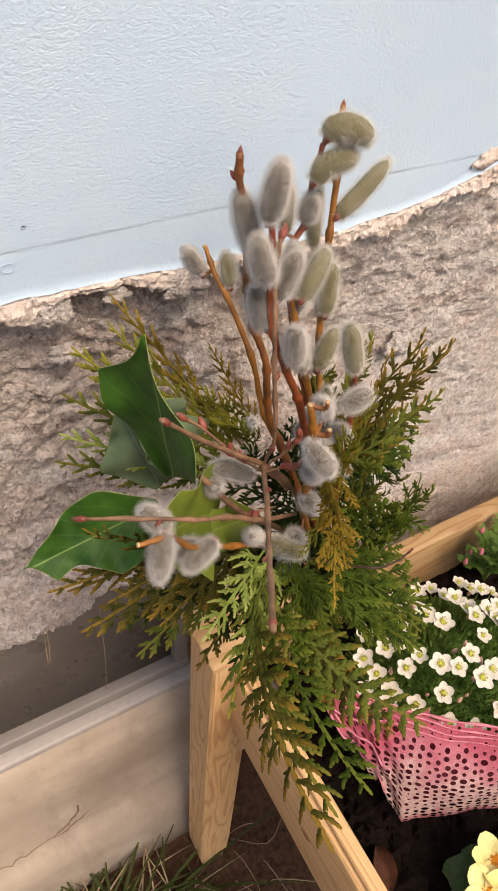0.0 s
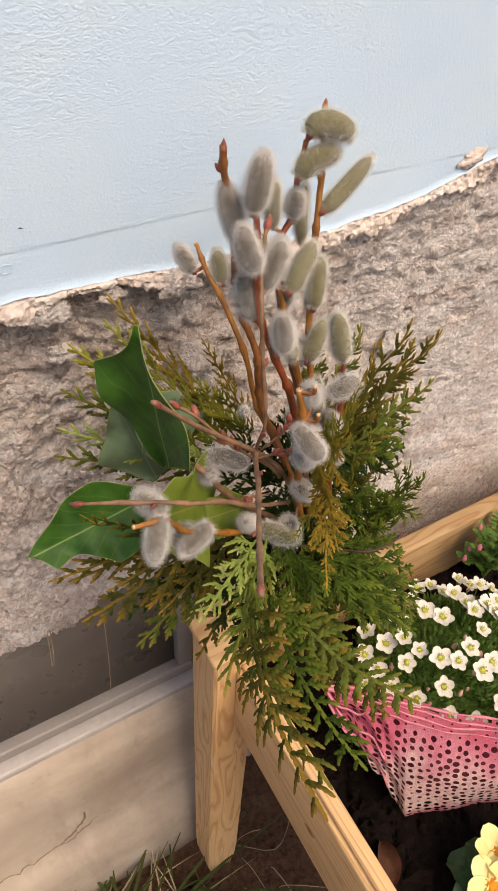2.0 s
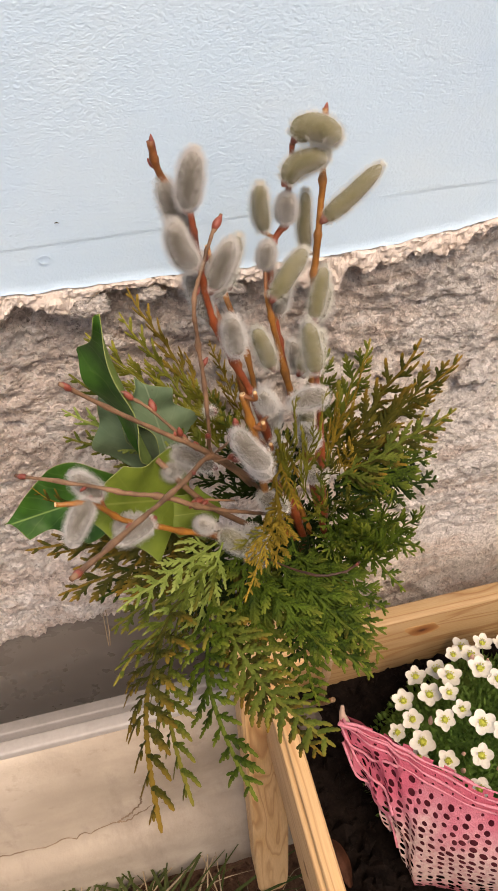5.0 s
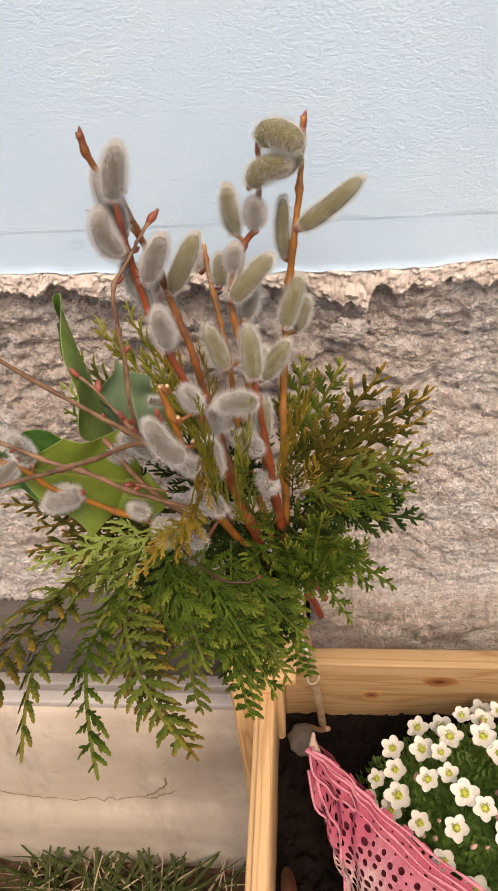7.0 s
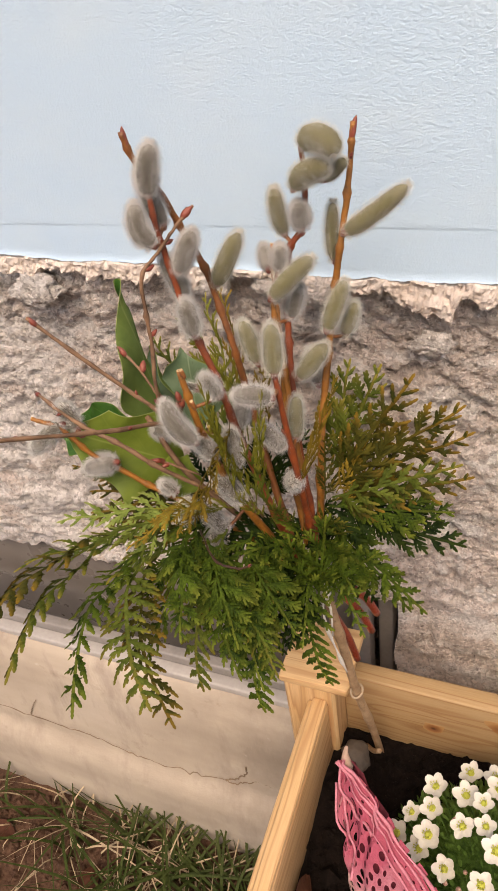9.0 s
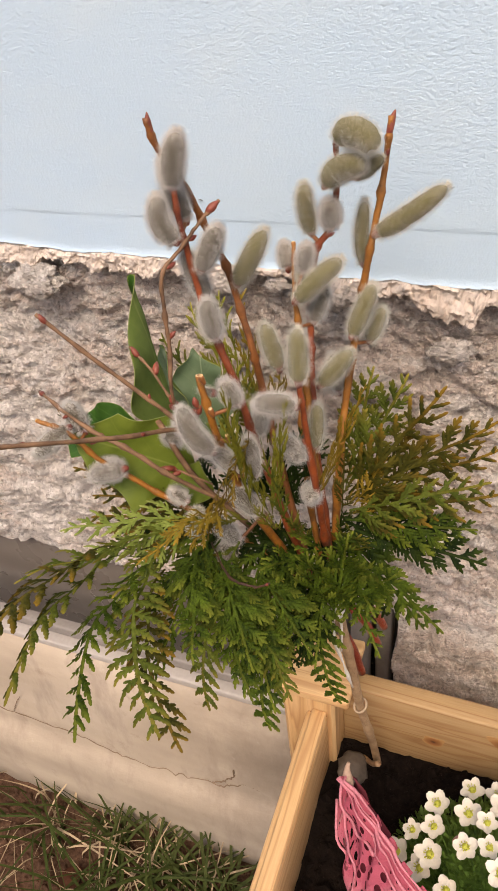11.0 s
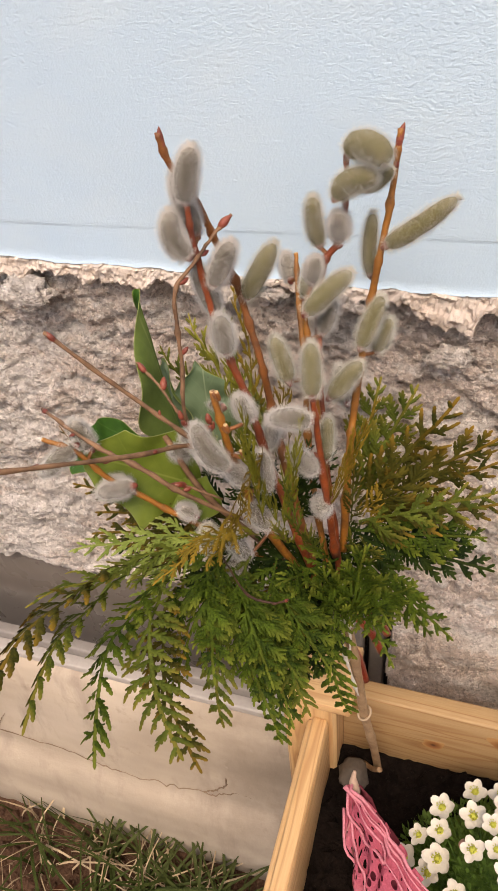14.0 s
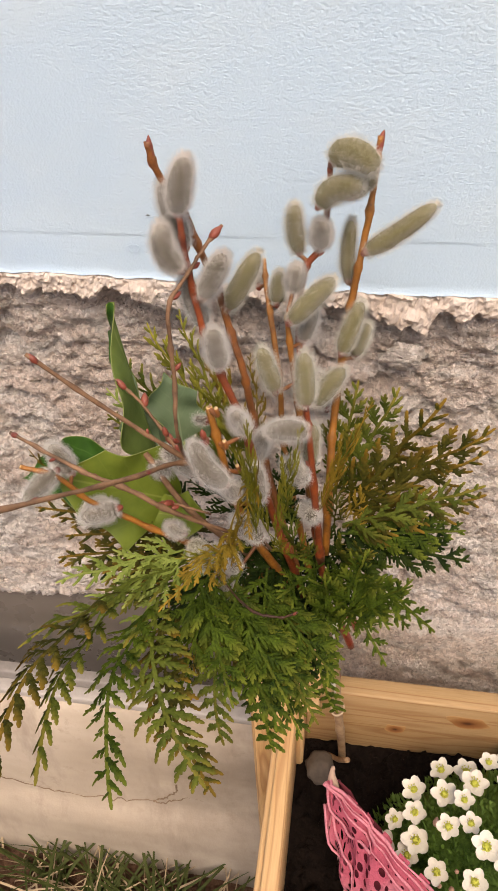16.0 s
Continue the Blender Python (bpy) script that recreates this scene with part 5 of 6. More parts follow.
sprig((0.026, -0.170, 0.866), (-0.006, -0.194, 0.882), 7, "lime", (0, -0.8, 0.6), 0.4)
sprig((0.040, -0.168, 0.862), (0.040, -0.190, 0.900), 7, "lime", (0.2, -1, 0.2), 0.4)
# towards the house wall
sprig((0.018, -0.112, 0.866), (-0.008, -0.098, 0.913), 0, "lime", (-0.3, -0.8, 0.4), 0.6)
sprig((0.020, -0.114, 0.866), (0.004, -0.102, 0.905), 7, "olive", (-0.3, -0.8, 0.4), 0.6)
sprig((0.015, -0.110, 0.865), (-0.027, -0.030, 0.930), 7, "gold", (-0.4, -0.8, 0.4), 0.5)
sprig((0.012, -0.112, 0.862), (-0.034, -0.042, 0.922), 7, "lime", (-0.4, -0.8, 0.4), 0.6)
sprig((0.010, -0.112, 0.860), (-0.055, -0.042, 0.912), 0, "lime", (-0.4, -0.8, 0.4), 0.7)
sprig((0.005, -0.115, 0.858), (-0.068, -0.062, 0.900), 7, "olive", (-0.4, -0.7, 0.5), 0.8)
sprig((0.0, -0.118, 0.855), (-0.076, -0.072, 0.884), 7, "light", (-0.4, -0.7, 0.5), 0.7)
sprig((-0.002, -0.112, 0.850), (-0.080, -0.070, 0.862), 7, "olive", (-0.4, -0.6, 0.6), 0.8)
sprig((0.024, -0.108, 0.872), (0.012, -0.070, 0.912), 7, "gold", (-0.3, -0.9, 0.3), 0.5)
# low on the outer side
sprig((-0.002, -0.140, 0.842), (-0.108, -0.132, 0.840), 7, "bronze", (-0.4, -0.6, 0.7), 0.7)
sprig((-0.002, -0.140, 0.840), (-0.098, -0.128, 0.828), 7, "bronze", (-0.4, -0.6, 0.7), 0.8)
sprig((0.0, -0.145, 0.838), (-0.098, -0.142, 0.808), 0, "bronze", (-0.4, -0.6, 0.7), 0.8)
sprig((0.004, -0.148, 0.832), (-0.074, -0.155, 0.782), 0, "olive", (-0.5, -0.6, 0.6), 0.8)
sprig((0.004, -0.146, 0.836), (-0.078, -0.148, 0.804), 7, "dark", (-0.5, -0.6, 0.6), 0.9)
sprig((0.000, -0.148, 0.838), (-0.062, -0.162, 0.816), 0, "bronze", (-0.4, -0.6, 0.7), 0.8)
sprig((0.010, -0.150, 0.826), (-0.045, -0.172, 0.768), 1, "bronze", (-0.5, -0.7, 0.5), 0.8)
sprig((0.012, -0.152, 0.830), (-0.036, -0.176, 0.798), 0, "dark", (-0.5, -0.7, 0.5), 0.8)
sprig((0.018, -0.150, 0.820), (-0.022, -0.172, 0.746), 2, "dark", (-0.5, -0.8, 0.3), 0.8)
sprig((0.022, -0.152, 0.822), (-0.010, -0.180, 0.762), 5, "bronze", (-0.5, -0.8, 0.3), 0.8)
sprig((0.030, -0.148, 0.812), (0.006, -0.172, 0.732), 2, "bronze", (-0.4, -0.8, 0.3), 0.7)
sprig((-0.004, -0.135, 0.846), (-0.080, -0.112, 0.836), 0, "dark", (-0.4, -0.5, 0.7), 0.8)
sprig((-0.004, -0.142, 0.844), (-0.084, -0.150, 0.838), 7, "bronze", (-0.4, -0.6, 0.7), 0.8)
sprig((-0.040, -0.146, 0.850), (-0.089, -0.149, 0.902), 7, "bronze", (-0.6, -0.6, 0.4), 0.5)
# behind the twigs: near-black sprigs stand in for the shade of the gaps
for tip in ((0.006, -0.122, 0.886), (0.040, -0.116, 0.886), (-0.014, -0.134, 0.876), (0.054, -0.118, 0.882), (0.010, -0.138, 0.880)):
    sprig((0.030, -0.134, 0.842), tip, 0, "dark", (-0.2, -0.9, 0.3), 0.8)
# heart of the bunch: near-black sprigs carry the shade inside it
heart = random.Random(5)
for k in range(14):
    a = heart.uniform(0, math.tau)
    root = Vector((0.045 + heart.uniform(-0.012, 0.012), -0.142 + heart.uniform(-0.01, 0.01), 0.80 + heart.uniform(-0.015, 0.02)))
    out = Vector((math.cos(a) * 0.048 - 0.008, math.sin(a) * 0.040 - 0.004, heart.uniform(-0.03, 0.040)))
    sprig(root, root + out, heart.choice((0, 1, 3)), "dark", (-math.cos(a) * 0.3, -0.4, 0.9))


# ---- holly ----
def lobes(spines, t):
    """Half width at t of an edge given by its spines: place, reach and the sag of the edge to the next one."""
    for (a, g, sag), (c, h, _) in zip(spines, spines[1:]):
        if t <= c:
            f = (t - a) / (c - a)
            return max(0.0, g + (h - g) * f - sag * math.sin(math.pi * f))
    return 0.0


def holly_leaf(b, base, tip, face, width, spines, curl, seed, edges=None):
    """A leathery leaf with a spiny edge, a keel along its midrib and a pale rim."""
    base, tip = Vector(base), Vector(tip)
    y = tip - base
    long = y.length
    y.normalize()
    z = Vector(face)
    z = (z - y * z.dot(y)).normalized()
    x = y.cross(z)
    n, w = 48, 8
    top = []
    for k in range(n + 1):
        t = k / n
        g = math.sin(math.pi * min(1, t * 0.97 + 0.015) ** 0.82) ** 0.75 * (1 - 0.25 * t)
        saw = (t * spines + 0.35) % 1.0
        g *= 0.80 + 0.30 * abs(2 * saw - 1) ** 2.6
        if t > 0.90:
            g = min(g, (1 - t) * 2.2)
        for j in range(-w, w + 1):
            u = j / w
            if edges:
                g = 2 * lobes(edges[1 if u > 0 else 0], t) / width
            lift = 0.16 * abs(u) ** 1.3 * g * width + curl * long * t * t * 0.5 + 0.0022 * math.sin(t * spines * math.tau + (2.0 if u > 0 else 0) + seed) * abs(u)
            top.append(base + y * (t * long + 0.05 * width * abs(u) * math.sin(t * 6)) + x * (u * g * width * 0.5) + z * lift)
    m = 2 * w + 1
    faces = [(k * m + j, k * m + j + 1, (k + 1) * m + j + 1, (k + 1) * m + j) for k in range(n) for j in range(m - 1)]
    low = [p - z * 0.0005 for p in top]
    b.add(top, faces, 0)
    b.add(low, [f[::-1] for f in faces], 2)
    for edge in (0, m - 1):
        b.tube([top[k * m + edge] - z * 0.00025 for k in range(n + 1)], 0.00024, 5, 1)
    return b


def holly(name, base, tip, face, width, spines, curl, mat, seed, parent, edges=None):
    y = (Vector(tip) - Vector(base))
    long = y.length
    b = holly_leaf(Build(), (0, 0, 0), (0, long, 0), (0, 0, 1), width, spines, curl, seed, edges)
    ob = part(name, b, [mat, RIM, HOLLY_UNDER], None)
    y.normalize()
    z = Vector(face)
    z = (z - y * z.dot(y)).normalized()
    x = y.cross(z)
    ob.matrix_world = Matrix.Translation(Vector(base)) @ Matrix((x, y, z)).transposed().to_4x4()
    m = ob.matrix_world.copy()
    ob.parent = parent
    ob.matrix_parent_inverse = Matrix.Translation(parent.location).inverted()
    ob.matrix_basis = m
    return ob


sprout = thing("holly_sprig", (0.03, -0.15, 0.82), "holly sprig with glossy spiny leaves tucked into the bunch", "holly")
under(sprout, part("stem", Build().tube(smooth_line([(-0.03, -0.145, 0.90), (-0.01, -0.152, 0.87), (0.02, -0.150, 0.835), (0.045, -0.146, 0.80)]), 0.0016, 8), TWIG_BARE))
holly("leaf", (-0.034, -0.118, 0.876), (-0.047, -0.119, 0.967), (-0.90, -0.38, -0.1), 0.050, 2.2, -0.05, HOLLY, 1, sprout,
      (((0, 0.0008, -0.006), (0.72, 0.027, 0.005), (0.985, 0.0, 0), (1, 0, 0)), ((0, 0.0008, -0.017), (0.58, 0.028, -0.002), (0.82, 0.010, 0.001), (0.985, 0, 0), (1, 0, 0))))
holly("leaf", (-0.034, -0.104, 0.852), (-0.051, -0.094, 0.912), (-0.6, -0.7, 0.35), 0.050, 2.2, 0.03, HOLLY_SHEEN, 2, sprout,
      (((0, 0.001, -0.013), (0.6, 0.014, -0.001), (0.98, 0, 0), (1, 0, 0)), ((0, 0.001, -0.013), (0.6, 0.016, 0.003), (0.98, 0, 0), (1, 0, 0))))
holly("leaf", (-0.045, -0.128, 0.871), (-0.1148, -0.128, 0.857), (-0.20, -0.80, 0.55), 0.042, 3.2, -0.06, HOLLY, 3, sprout,
      (((0, 0.001, -0.006), (0.42, 0.023, 0.006), (0.86, 0.011, 0.002), (0.985, 0.0, 0), (1, 0, 0)), ((0, 0.001, -0.012), (0.66, 0.016, -0.001), (0.985, 0, 0), (1, 0, 0))))
holly("leaf", (-0.018, -0.142, 0.865), (-0.070, -0.169, 0.904), (0.40, -0.80, 0.38), 0.060, 2.2, 0.06, HOLLY_PALE, 4, sprout)
holly("leaf", (-0.002, -0.150, 0.860), (-0.038, -0.152, 0.866), (0.6, -0.6, 0.5), 0.030, 2.4, -0.05, HOLLY_PALE, 5, sprout)
holly("leaf", (-0.026, -0.108, 0.862), (-0.033, -0.090, 0.910), (0.3, -0.85, 0.4), 0.048, 2.6, 0.05, HOLLY_SHEEN, 6, sprout,
      (((0, 0.001, -0.012), (0.85, 0.009, 0.002), (0.98, 0.001, 0), (1, 0, 0)), ((0, 0.001, -0.006), (0.40, 0.025, 0.005), (0.82, 0.016, 0.003), (0.98, 0.001, 0), (1, 0, 0))))


# ---- stick that carries the bunch ----
def build_stick():
    s = thing("plant_stick", (0.089, -0.112, 0.50), "pale cane holding the bunch, stuck in the soil", "stick")
    pts = smooth_line([(0.061, -0.143, 0.795), (0.064, -0.146, 0.775), (0.069, -0.141, 0.723), (0.074, -0.130, 0.647), (0.079, -0.111, 0.567), (0.083, -0.094, 0.485)])
    under(s, part("cane", Build().tube(pts, [0.0033 if k % 11 else 0.0040 for k in range(len(pts))], 12), STICK))
    ring = [(0.0738 + 0.0043 * math.cos(a), -0.1305 + 0.0043 * math.sin(a), 0.650 + 0.0030 * math.sin(a + 0.6)) for a in (math.tau * k / 24 for k in range(25))]
    under(s, part("ring", Build().tube(ring, 0.0009, 8, cap=False), WIRE))
    tape = smooth_line([(0.064, -0.153, 0.795), (0.063, -0.152, 0.760), (0.068, -0.148, 0.722), (0.071, -0.141, 0.69)])
    tb = Build()
    for a, wdt in ((0.0, 0.0016), (0.6, 0.001)):
        tb.tube([p + Vector((0.001 * a, -0.0005, 0)) for p in tape], [wdt * (0.6 + 0.4 * math.sin(k)) for k in range(len(tape))], 6)
    tb.tube(smooth_line([(0.0650, -0.1535, 0.796), (0.0668, -0.1545, 0.787), (0.0660, -0.1525, 0.779), (0.0675, -0.152, 0.770), (0.0668, -0.151, 0.743)], 4), [0.0012, 0.0026, 0.0034, 0.0028, 0.0036, 0.003, 0.0022, 0.0026, 0.0018, 0.0013, 0.0010, 0.0009, 0.0008, 0.0007, 0.0007, 0.0006, 0.0005], 7)
    under(s, part("tape", tb, TAPE, label="curled strip of white tape"))
    for a, c in (((0.066, -0.120, 0.745), (0.080, -0.104, 0.690)), ((0.060, -0.128, 0.735), (0.072, -0.118, 0.672)), ((0.072, -0.118, 0.752), (0.083, -0.100, 0.706))):
        st = smooth_line([a, tuple((p + q) / 2 + 0.001 for p, q in zip(a, c)), c], 4)
        under(s, part("twig_end", Build().tube(st, 0.0027, 9), STUB, label="glossy dark red cut twig end"))
    return s


build_stick()
# Stand-in for a whitish fuzzy blob, built as a rough grey lump
fuzzy_lump = Build()
bm = bmesh.new()
bmesh.ops.create_icosphere(bm, subdivisions=3, radius=0.0135)
for v in bm.verts:
    v.co *= 1 + 0.30 * fbm(v.co.x * 90, v.co.y * 90, v.co.z * 90, 4)
bm.verts.index_update()
fuzzy_lump.add([(v.co.x * 0.95 + 0.064, v.co.y + -0.114, v.co.z * 0.8 + 0.514) for v in bm.verts], [[v.index for v in f.verts] for f in bm.faces])
bm.free()
tagged(part("pebble", fuzzy_lump, GREY_LUMP), "rounded grey lump on the potting soil, standing in for a fuzzy blob", "pebble")


# ---- plants in the planter ----
def flower_build(rng, size):
    """Five rounded white petals in a shallow cup."""
    b = Build()
    n = 5
    for k in range(n):
        a = math.tau * k / n + rng.uniform(-0.08, 0.08)
        long, wide, rise = size * rng.uniform(0.92, 1.06), size * rng.uniform(0.40, 0.47), rng.uniform(0.15, 0.42)
        verts = []
        for i in range(7):
            t = i / 6
            g = wide * math.sin(math.pi * min(0.97, 0.10 + t * 0.80)) ** 0.7
            if i == 6:
                g *= 0.62
            for j in (-1, -0.5, 0, 0.5, 1):
                p = Vector((g * j, t * long, rise * t * t * long + 0.10 * size * (j * j) + 0.02 * size * math.sin(8 * t + k)))
                verts.append(Matrix.Rotation(a, 3, "Z") @ p)
        faces = [(i * 5 + j, i * 5 + j + 1, (i + 1) * 5 + j + 1, (i + 1) * 5 + j) for i in range(6) for j in range(4)]
        q = len(verts)
        low = [p - Vector((0, 0, 0.0003)) for p in verts]
        b.add(verts + low, faces + [tuple(v + q for v in f[::-1]) for f in faces])
    return b


def eye_build(rng, size):
    b = Build()
    b.tube([(0, 0, -0.0006), (0, 0, 0.0006), (0, 0, 0.0016), (0, 0, 0.0022)], [size * 0.14, size * 0.30, size * 0.24, size * 0.05], 10)
    for k in range(9):
        a = math.tau * k / 9 + rng.uniform(-0.2, 0.2)
        r = size * rng.uniform(0.26, 0.38)
        foot, top = Vector((0, 0, 0.0006)), Vector((math.cos(a) * r, math.sin(a) * r, 0.0030))
        b.tube([foot, top, top + Vector((0, 0, 0.0006)), top + Vector((0, 0, 0.0012))], [0.00022, 0.0002, 0.00062, 0.0003], 6)
    return b


def saxifrage():
    rng = random.Random(77)
    centre = Vector((0.215, -0.185, 0.52))
    plant = thing("saxifrage_plant", centre, "mossy saxifrage cushion full of white five-petalled flowers", "flowering plant")
    # cushion of narrow split leaves
    verts, faces = [], []

    def crown(x, y):
        u = ((x - centre.x) / 0.115) ** 2 + ((y - centre.y) / 0.085) ** 2
        return SOIL_Z + 0.062 * max(0.0, 1 - u) ** 0.55

    for _ in range(5200):
        a, r = rng.uniform(0, math.tau), math.sqrt(rng.random()) * 1.02
        x, y = centre.x + math.cos(a) * r * 0.115, centre.y + math.sin(a) * r * 0.085
        z = crown(x, y) * 1.0 + rng.uniform(-0.012, 0.003)
        d = Vector((math.cos(a) * r + rng.gauss(0, 0.5), math.sin(a) * r + rng.gauss(0, 0.5), 1.0)).normalized()
        n = d.orthogonal().normalized()
        n = (Matrix.Rotation(rng.uniform(0, math.tau), 3, d) @ n)
        long, wide = rng.uniform(0.004, 0.008), rng.uniform(0.0009, 0.0017)
        s = d.cross(n)
        p = Vector((x, y, z))
        k = len(verts)
        tipd = (d + n * rng.uniform(-0.4, 0.4)).normalized()
        verts += [p - s * wide * 0.5, p + s * wide * 0.5, p + d * long * 0.6 + s * wide, p + d * long * 0.6 - s * wide, p + d * long * 0.6 + tipd * long * 0.4 + n * 0.0004]
        faces += [(k, k + 1, k + 2, k + 3), (k + 3, k + 2, k + 4)]
    dome = [(centre.x + math.cos(math.tau * i / 20) * 0.115 * r, centre.y + math.sin(math.tau * i / 20) * 0.085 * r, crown(centre.x + math.cos(math.tau * i / 20) * 0.115 * r, centre.y + math.sin(math.tau * i / 20) * 0.085 * r) - 0.009) for r in (0.0, 0.3, 0.6, 0.85, 1.0) for i in range(20)]
    n0 = len(verts)
    verts += [Vector(q) for q in dome]
    faces += [(n0 + r * 20 + i, n0 + r * 20 + (i + 1) % 20, n0 + (r + 1) * 20 + (i + 1) % 20, n0 + (r + 1) * 20 + i) for r in range(4) for i in range(20)]
    leaves = under(plant, part("foliage", Build().add(verts, faces), MOSSY, smooth=False))
    tagged(leaves, kind="stuff")
    shapes = []
    for k in range(5):
        size = 0.0098
        shapes.append((flower_build(rng, size).mesh("flower", PETAL), eye_build(rng, size).mesh("flower_centre", PETAL_EYE)))
    spots = [(0.136, -0.148), (0.158, -0.150), (0.114, -0.186), (0.122, -0.170), (0.136, -0.166), (0.131, -0.192), (0.150, -0.203), (0.174, -0.208), (0.181, -0.190), (0.158, -0.176)]
    while len(spots) < 62:
        a, r = rng.uniform(0, math.tau), math.sqrt(rng.random())
        q = (centre.x + 0.008 + math.cos(a) * r * 0.108, centre.y + 0.006 + math.sin(a) * r * 0.080)
        if all(math.hypot(q[0] - s[0], q[1] - s[1]) > 0.0135 for s in spots):
            spots.append(q)
        else:
            rng.random()
            if rng.random() < 0.03:
                spots.append(q)
    for x, y in spots:
        z = crown(x, y) + rng.uniform(0.022, 0.036)
        lean = Vector(((x - centre.x) * 5, (y - centre.y) * 5 - 0.25, 1)).normalized()
        foot = Vector((centre.x + (x - centre.x) * 0.75, centre.y + (y - centre.y) * 0.75, SOIL_Z + 0.02))
        head = Vector((x, y, z))
        under(plant, part("flower_stalk", Build().tube(smooth_line([foot, foot.lerp(head, 0.6) + Vector((0, 0, 0.008)), head - lean * 0.001], 3), 0.0006, 5), MOSSY))
        pm, em = rng.choice(shapes)
        fl = part("flower", pm, None, None)
        k = rng.choice((1.0, 1.05, 0.95, 0.9, 0.78))
        fl.matrix_basis = Matrix.Translation(head) @ (lean.to_track_quat("Z", "Y").to_matrix() @ Matrix.Rotation(rng.uniform(0, math.tau), 3, "Z")).to_4x4() @ Matrix.Scale(k, 4)
        under(plant, fl)
        ec = part("flower_centre", em, None, fl)
    # closed buds between the flowers
    for _ in range(34):
        a, r = rng.uniform(0, math.tau), math.sqrt(rng.random()) * 0.98
        x, y = centre.x + math.cos(a) * r * 0.112, centre.y + math.sin(a) * r * 0.083
        foot, top = Vector((x, y, crown(x, y) - 0.006)), Vector((x + rng.gauss(0, 0.003), y + rng.gauss(0, 0.003), crown(x, y) + rng.uniform(0.012, 0.028)))
        under(plant, part("flower_stalk", Build().tube([foot, foot.lerp(top, 0.5), top], 0.00055, 5), MOSSY))
        under(plant, part("bud", bud_build(top, (rng.gauss(0, 0.3), rng.gauss(0, 0.3), 1), rng.uniform(0.005, 0.0075), rng), PINK_BUD))
    return plant


saxifrage()


def primrose():
    rng = random.Random(9)
    at = Vector((0.133, -0.344, 0.515))
    plant = thing("primrose", at, "pale yellow primrose with crinkled green leaves", "flowering plant")
    for k in range(9):
        a = math.tau * k / 9 + rng.uniform(-0.2, 0.2)
        long = rng.uniform(0.028, 0.038)
        verts = []
        for i in range(10):
            t = i / 9
            g = 0.017 * math.sin(math.pi * (0.08 + 0.86 * t)) ** 0.8
            for j in range(-3, 4):
                u = j / 3
                p = Vector((u * g, 0.008 + t * long, 0.018 * math.sin(t * 2.4) + 0.004 * abs(u) + 0.0018 * math.sin(9 * t * 3 + u * 5 + k)))
                verts.append(Matrix.Rotation(a, 3, "Z") @ p + at)
        faces = [(i * 7 + j, i * 7 + j + 1, (i + 1) * 7 + j + 1, (i + 1) * 7 + j) for i in range(9) for j in range(6)]
        n = len(verts)
        low = [p - Vector((0, 0, 0.0006)) for p in verts]
        under(plant, part("leaf", Build().add(verts + low, faces + [tuple(v + n for v in f[::-1]) for f in faces]), PRIM_LEAF))
    for dx, dy, dz in ((-0.016, 0.006, 0.040), (0.010, -0.006, 0.046), (0.004, 0.020, 0.040), (-0.012, -0.022, 0.038), (0.028, 0.012, 0.040)):
        head = at + Vector((dx, dy, dz))
        b = flower_build(rng, 0.0205)
        fl = part("flower", b, PRIMROSE, None)
        lean = Vector((dx * 12, dy * 12 - 0.2, 1)).normalized()
        fl.matrix_basis = Matrix.Translation(head) @ (lean.to_track_quat("Z", "Y").to_matrix() @ Matrix.Rotation(rng.uniform(0, 6), 3, "Z")).to_4x4()
        under(plant, fl)
        part("flower_centre", eye_build(rng, 0.0175), PRIM_EYE, fl)
        under(plant, part("flower_stalk", Build().tube(smooth_line([at, at.lerp(head, 0.6), head], 3), 0.0009, 6), MOSSY))


primrose()


def back_plant():
    """A low green herb by the back board."""
    rng = random.Random(21)
    at = Vector((0.335, -0.115, 0.515))
    plant = thing("pink_herb", at, "low green herb with small pink buds by the planter's back board", "plant")
    for k in range(16):
        a = rng.uniform(0, math.tau)
        tip = at + Vector((math.cos(a) * rng.uniform(0.02, 0.05), math.sin(a) * rng.uniform(0.008, 0.024), rng.uniform(0.05, 0.10)))
        line = smooth_line([at, at.lerp(tip, 0.5) + Vector((0, 0, 0.015)), tip], 5)
        b = Build().tube(line, 0.0009, 5)
        for p in line[3:]:
            for s in (-1, 1):
                d = Vector((math.cos(a + s * 1.2), math.sin(a + s * 1.2), rng.uniform(0.2, 0.7))).normalized()
                e = d.cross(Vector((0, 0, 1))).normalized() * 0.0032
                b.add([p, p + d * 0.006 + e, p + d * 0.013, p + d * 0.006 - e, p + d * 0.006 - Vector((0, 0, 0.0006))], [(0, 1, 2, 3), (0, 4, 1), (1, 4, 2), (2, 4, 3), (3, 4, 0)])
        sp = under(plant, part("sprig", b, MOSSY, smooth=False))
        if k % 2:
            part("bud", bud_build(tip, (0, 0, 1), 0.008, rng), PRIM_PINK, plant).matrix_parent_inverse = Matrix.Translation(at).inverted()


PRIM_PINK = plain("pink_bud", (0.55, 0.16, 0.20), 0.6, 400, 0.2)
back_plant()


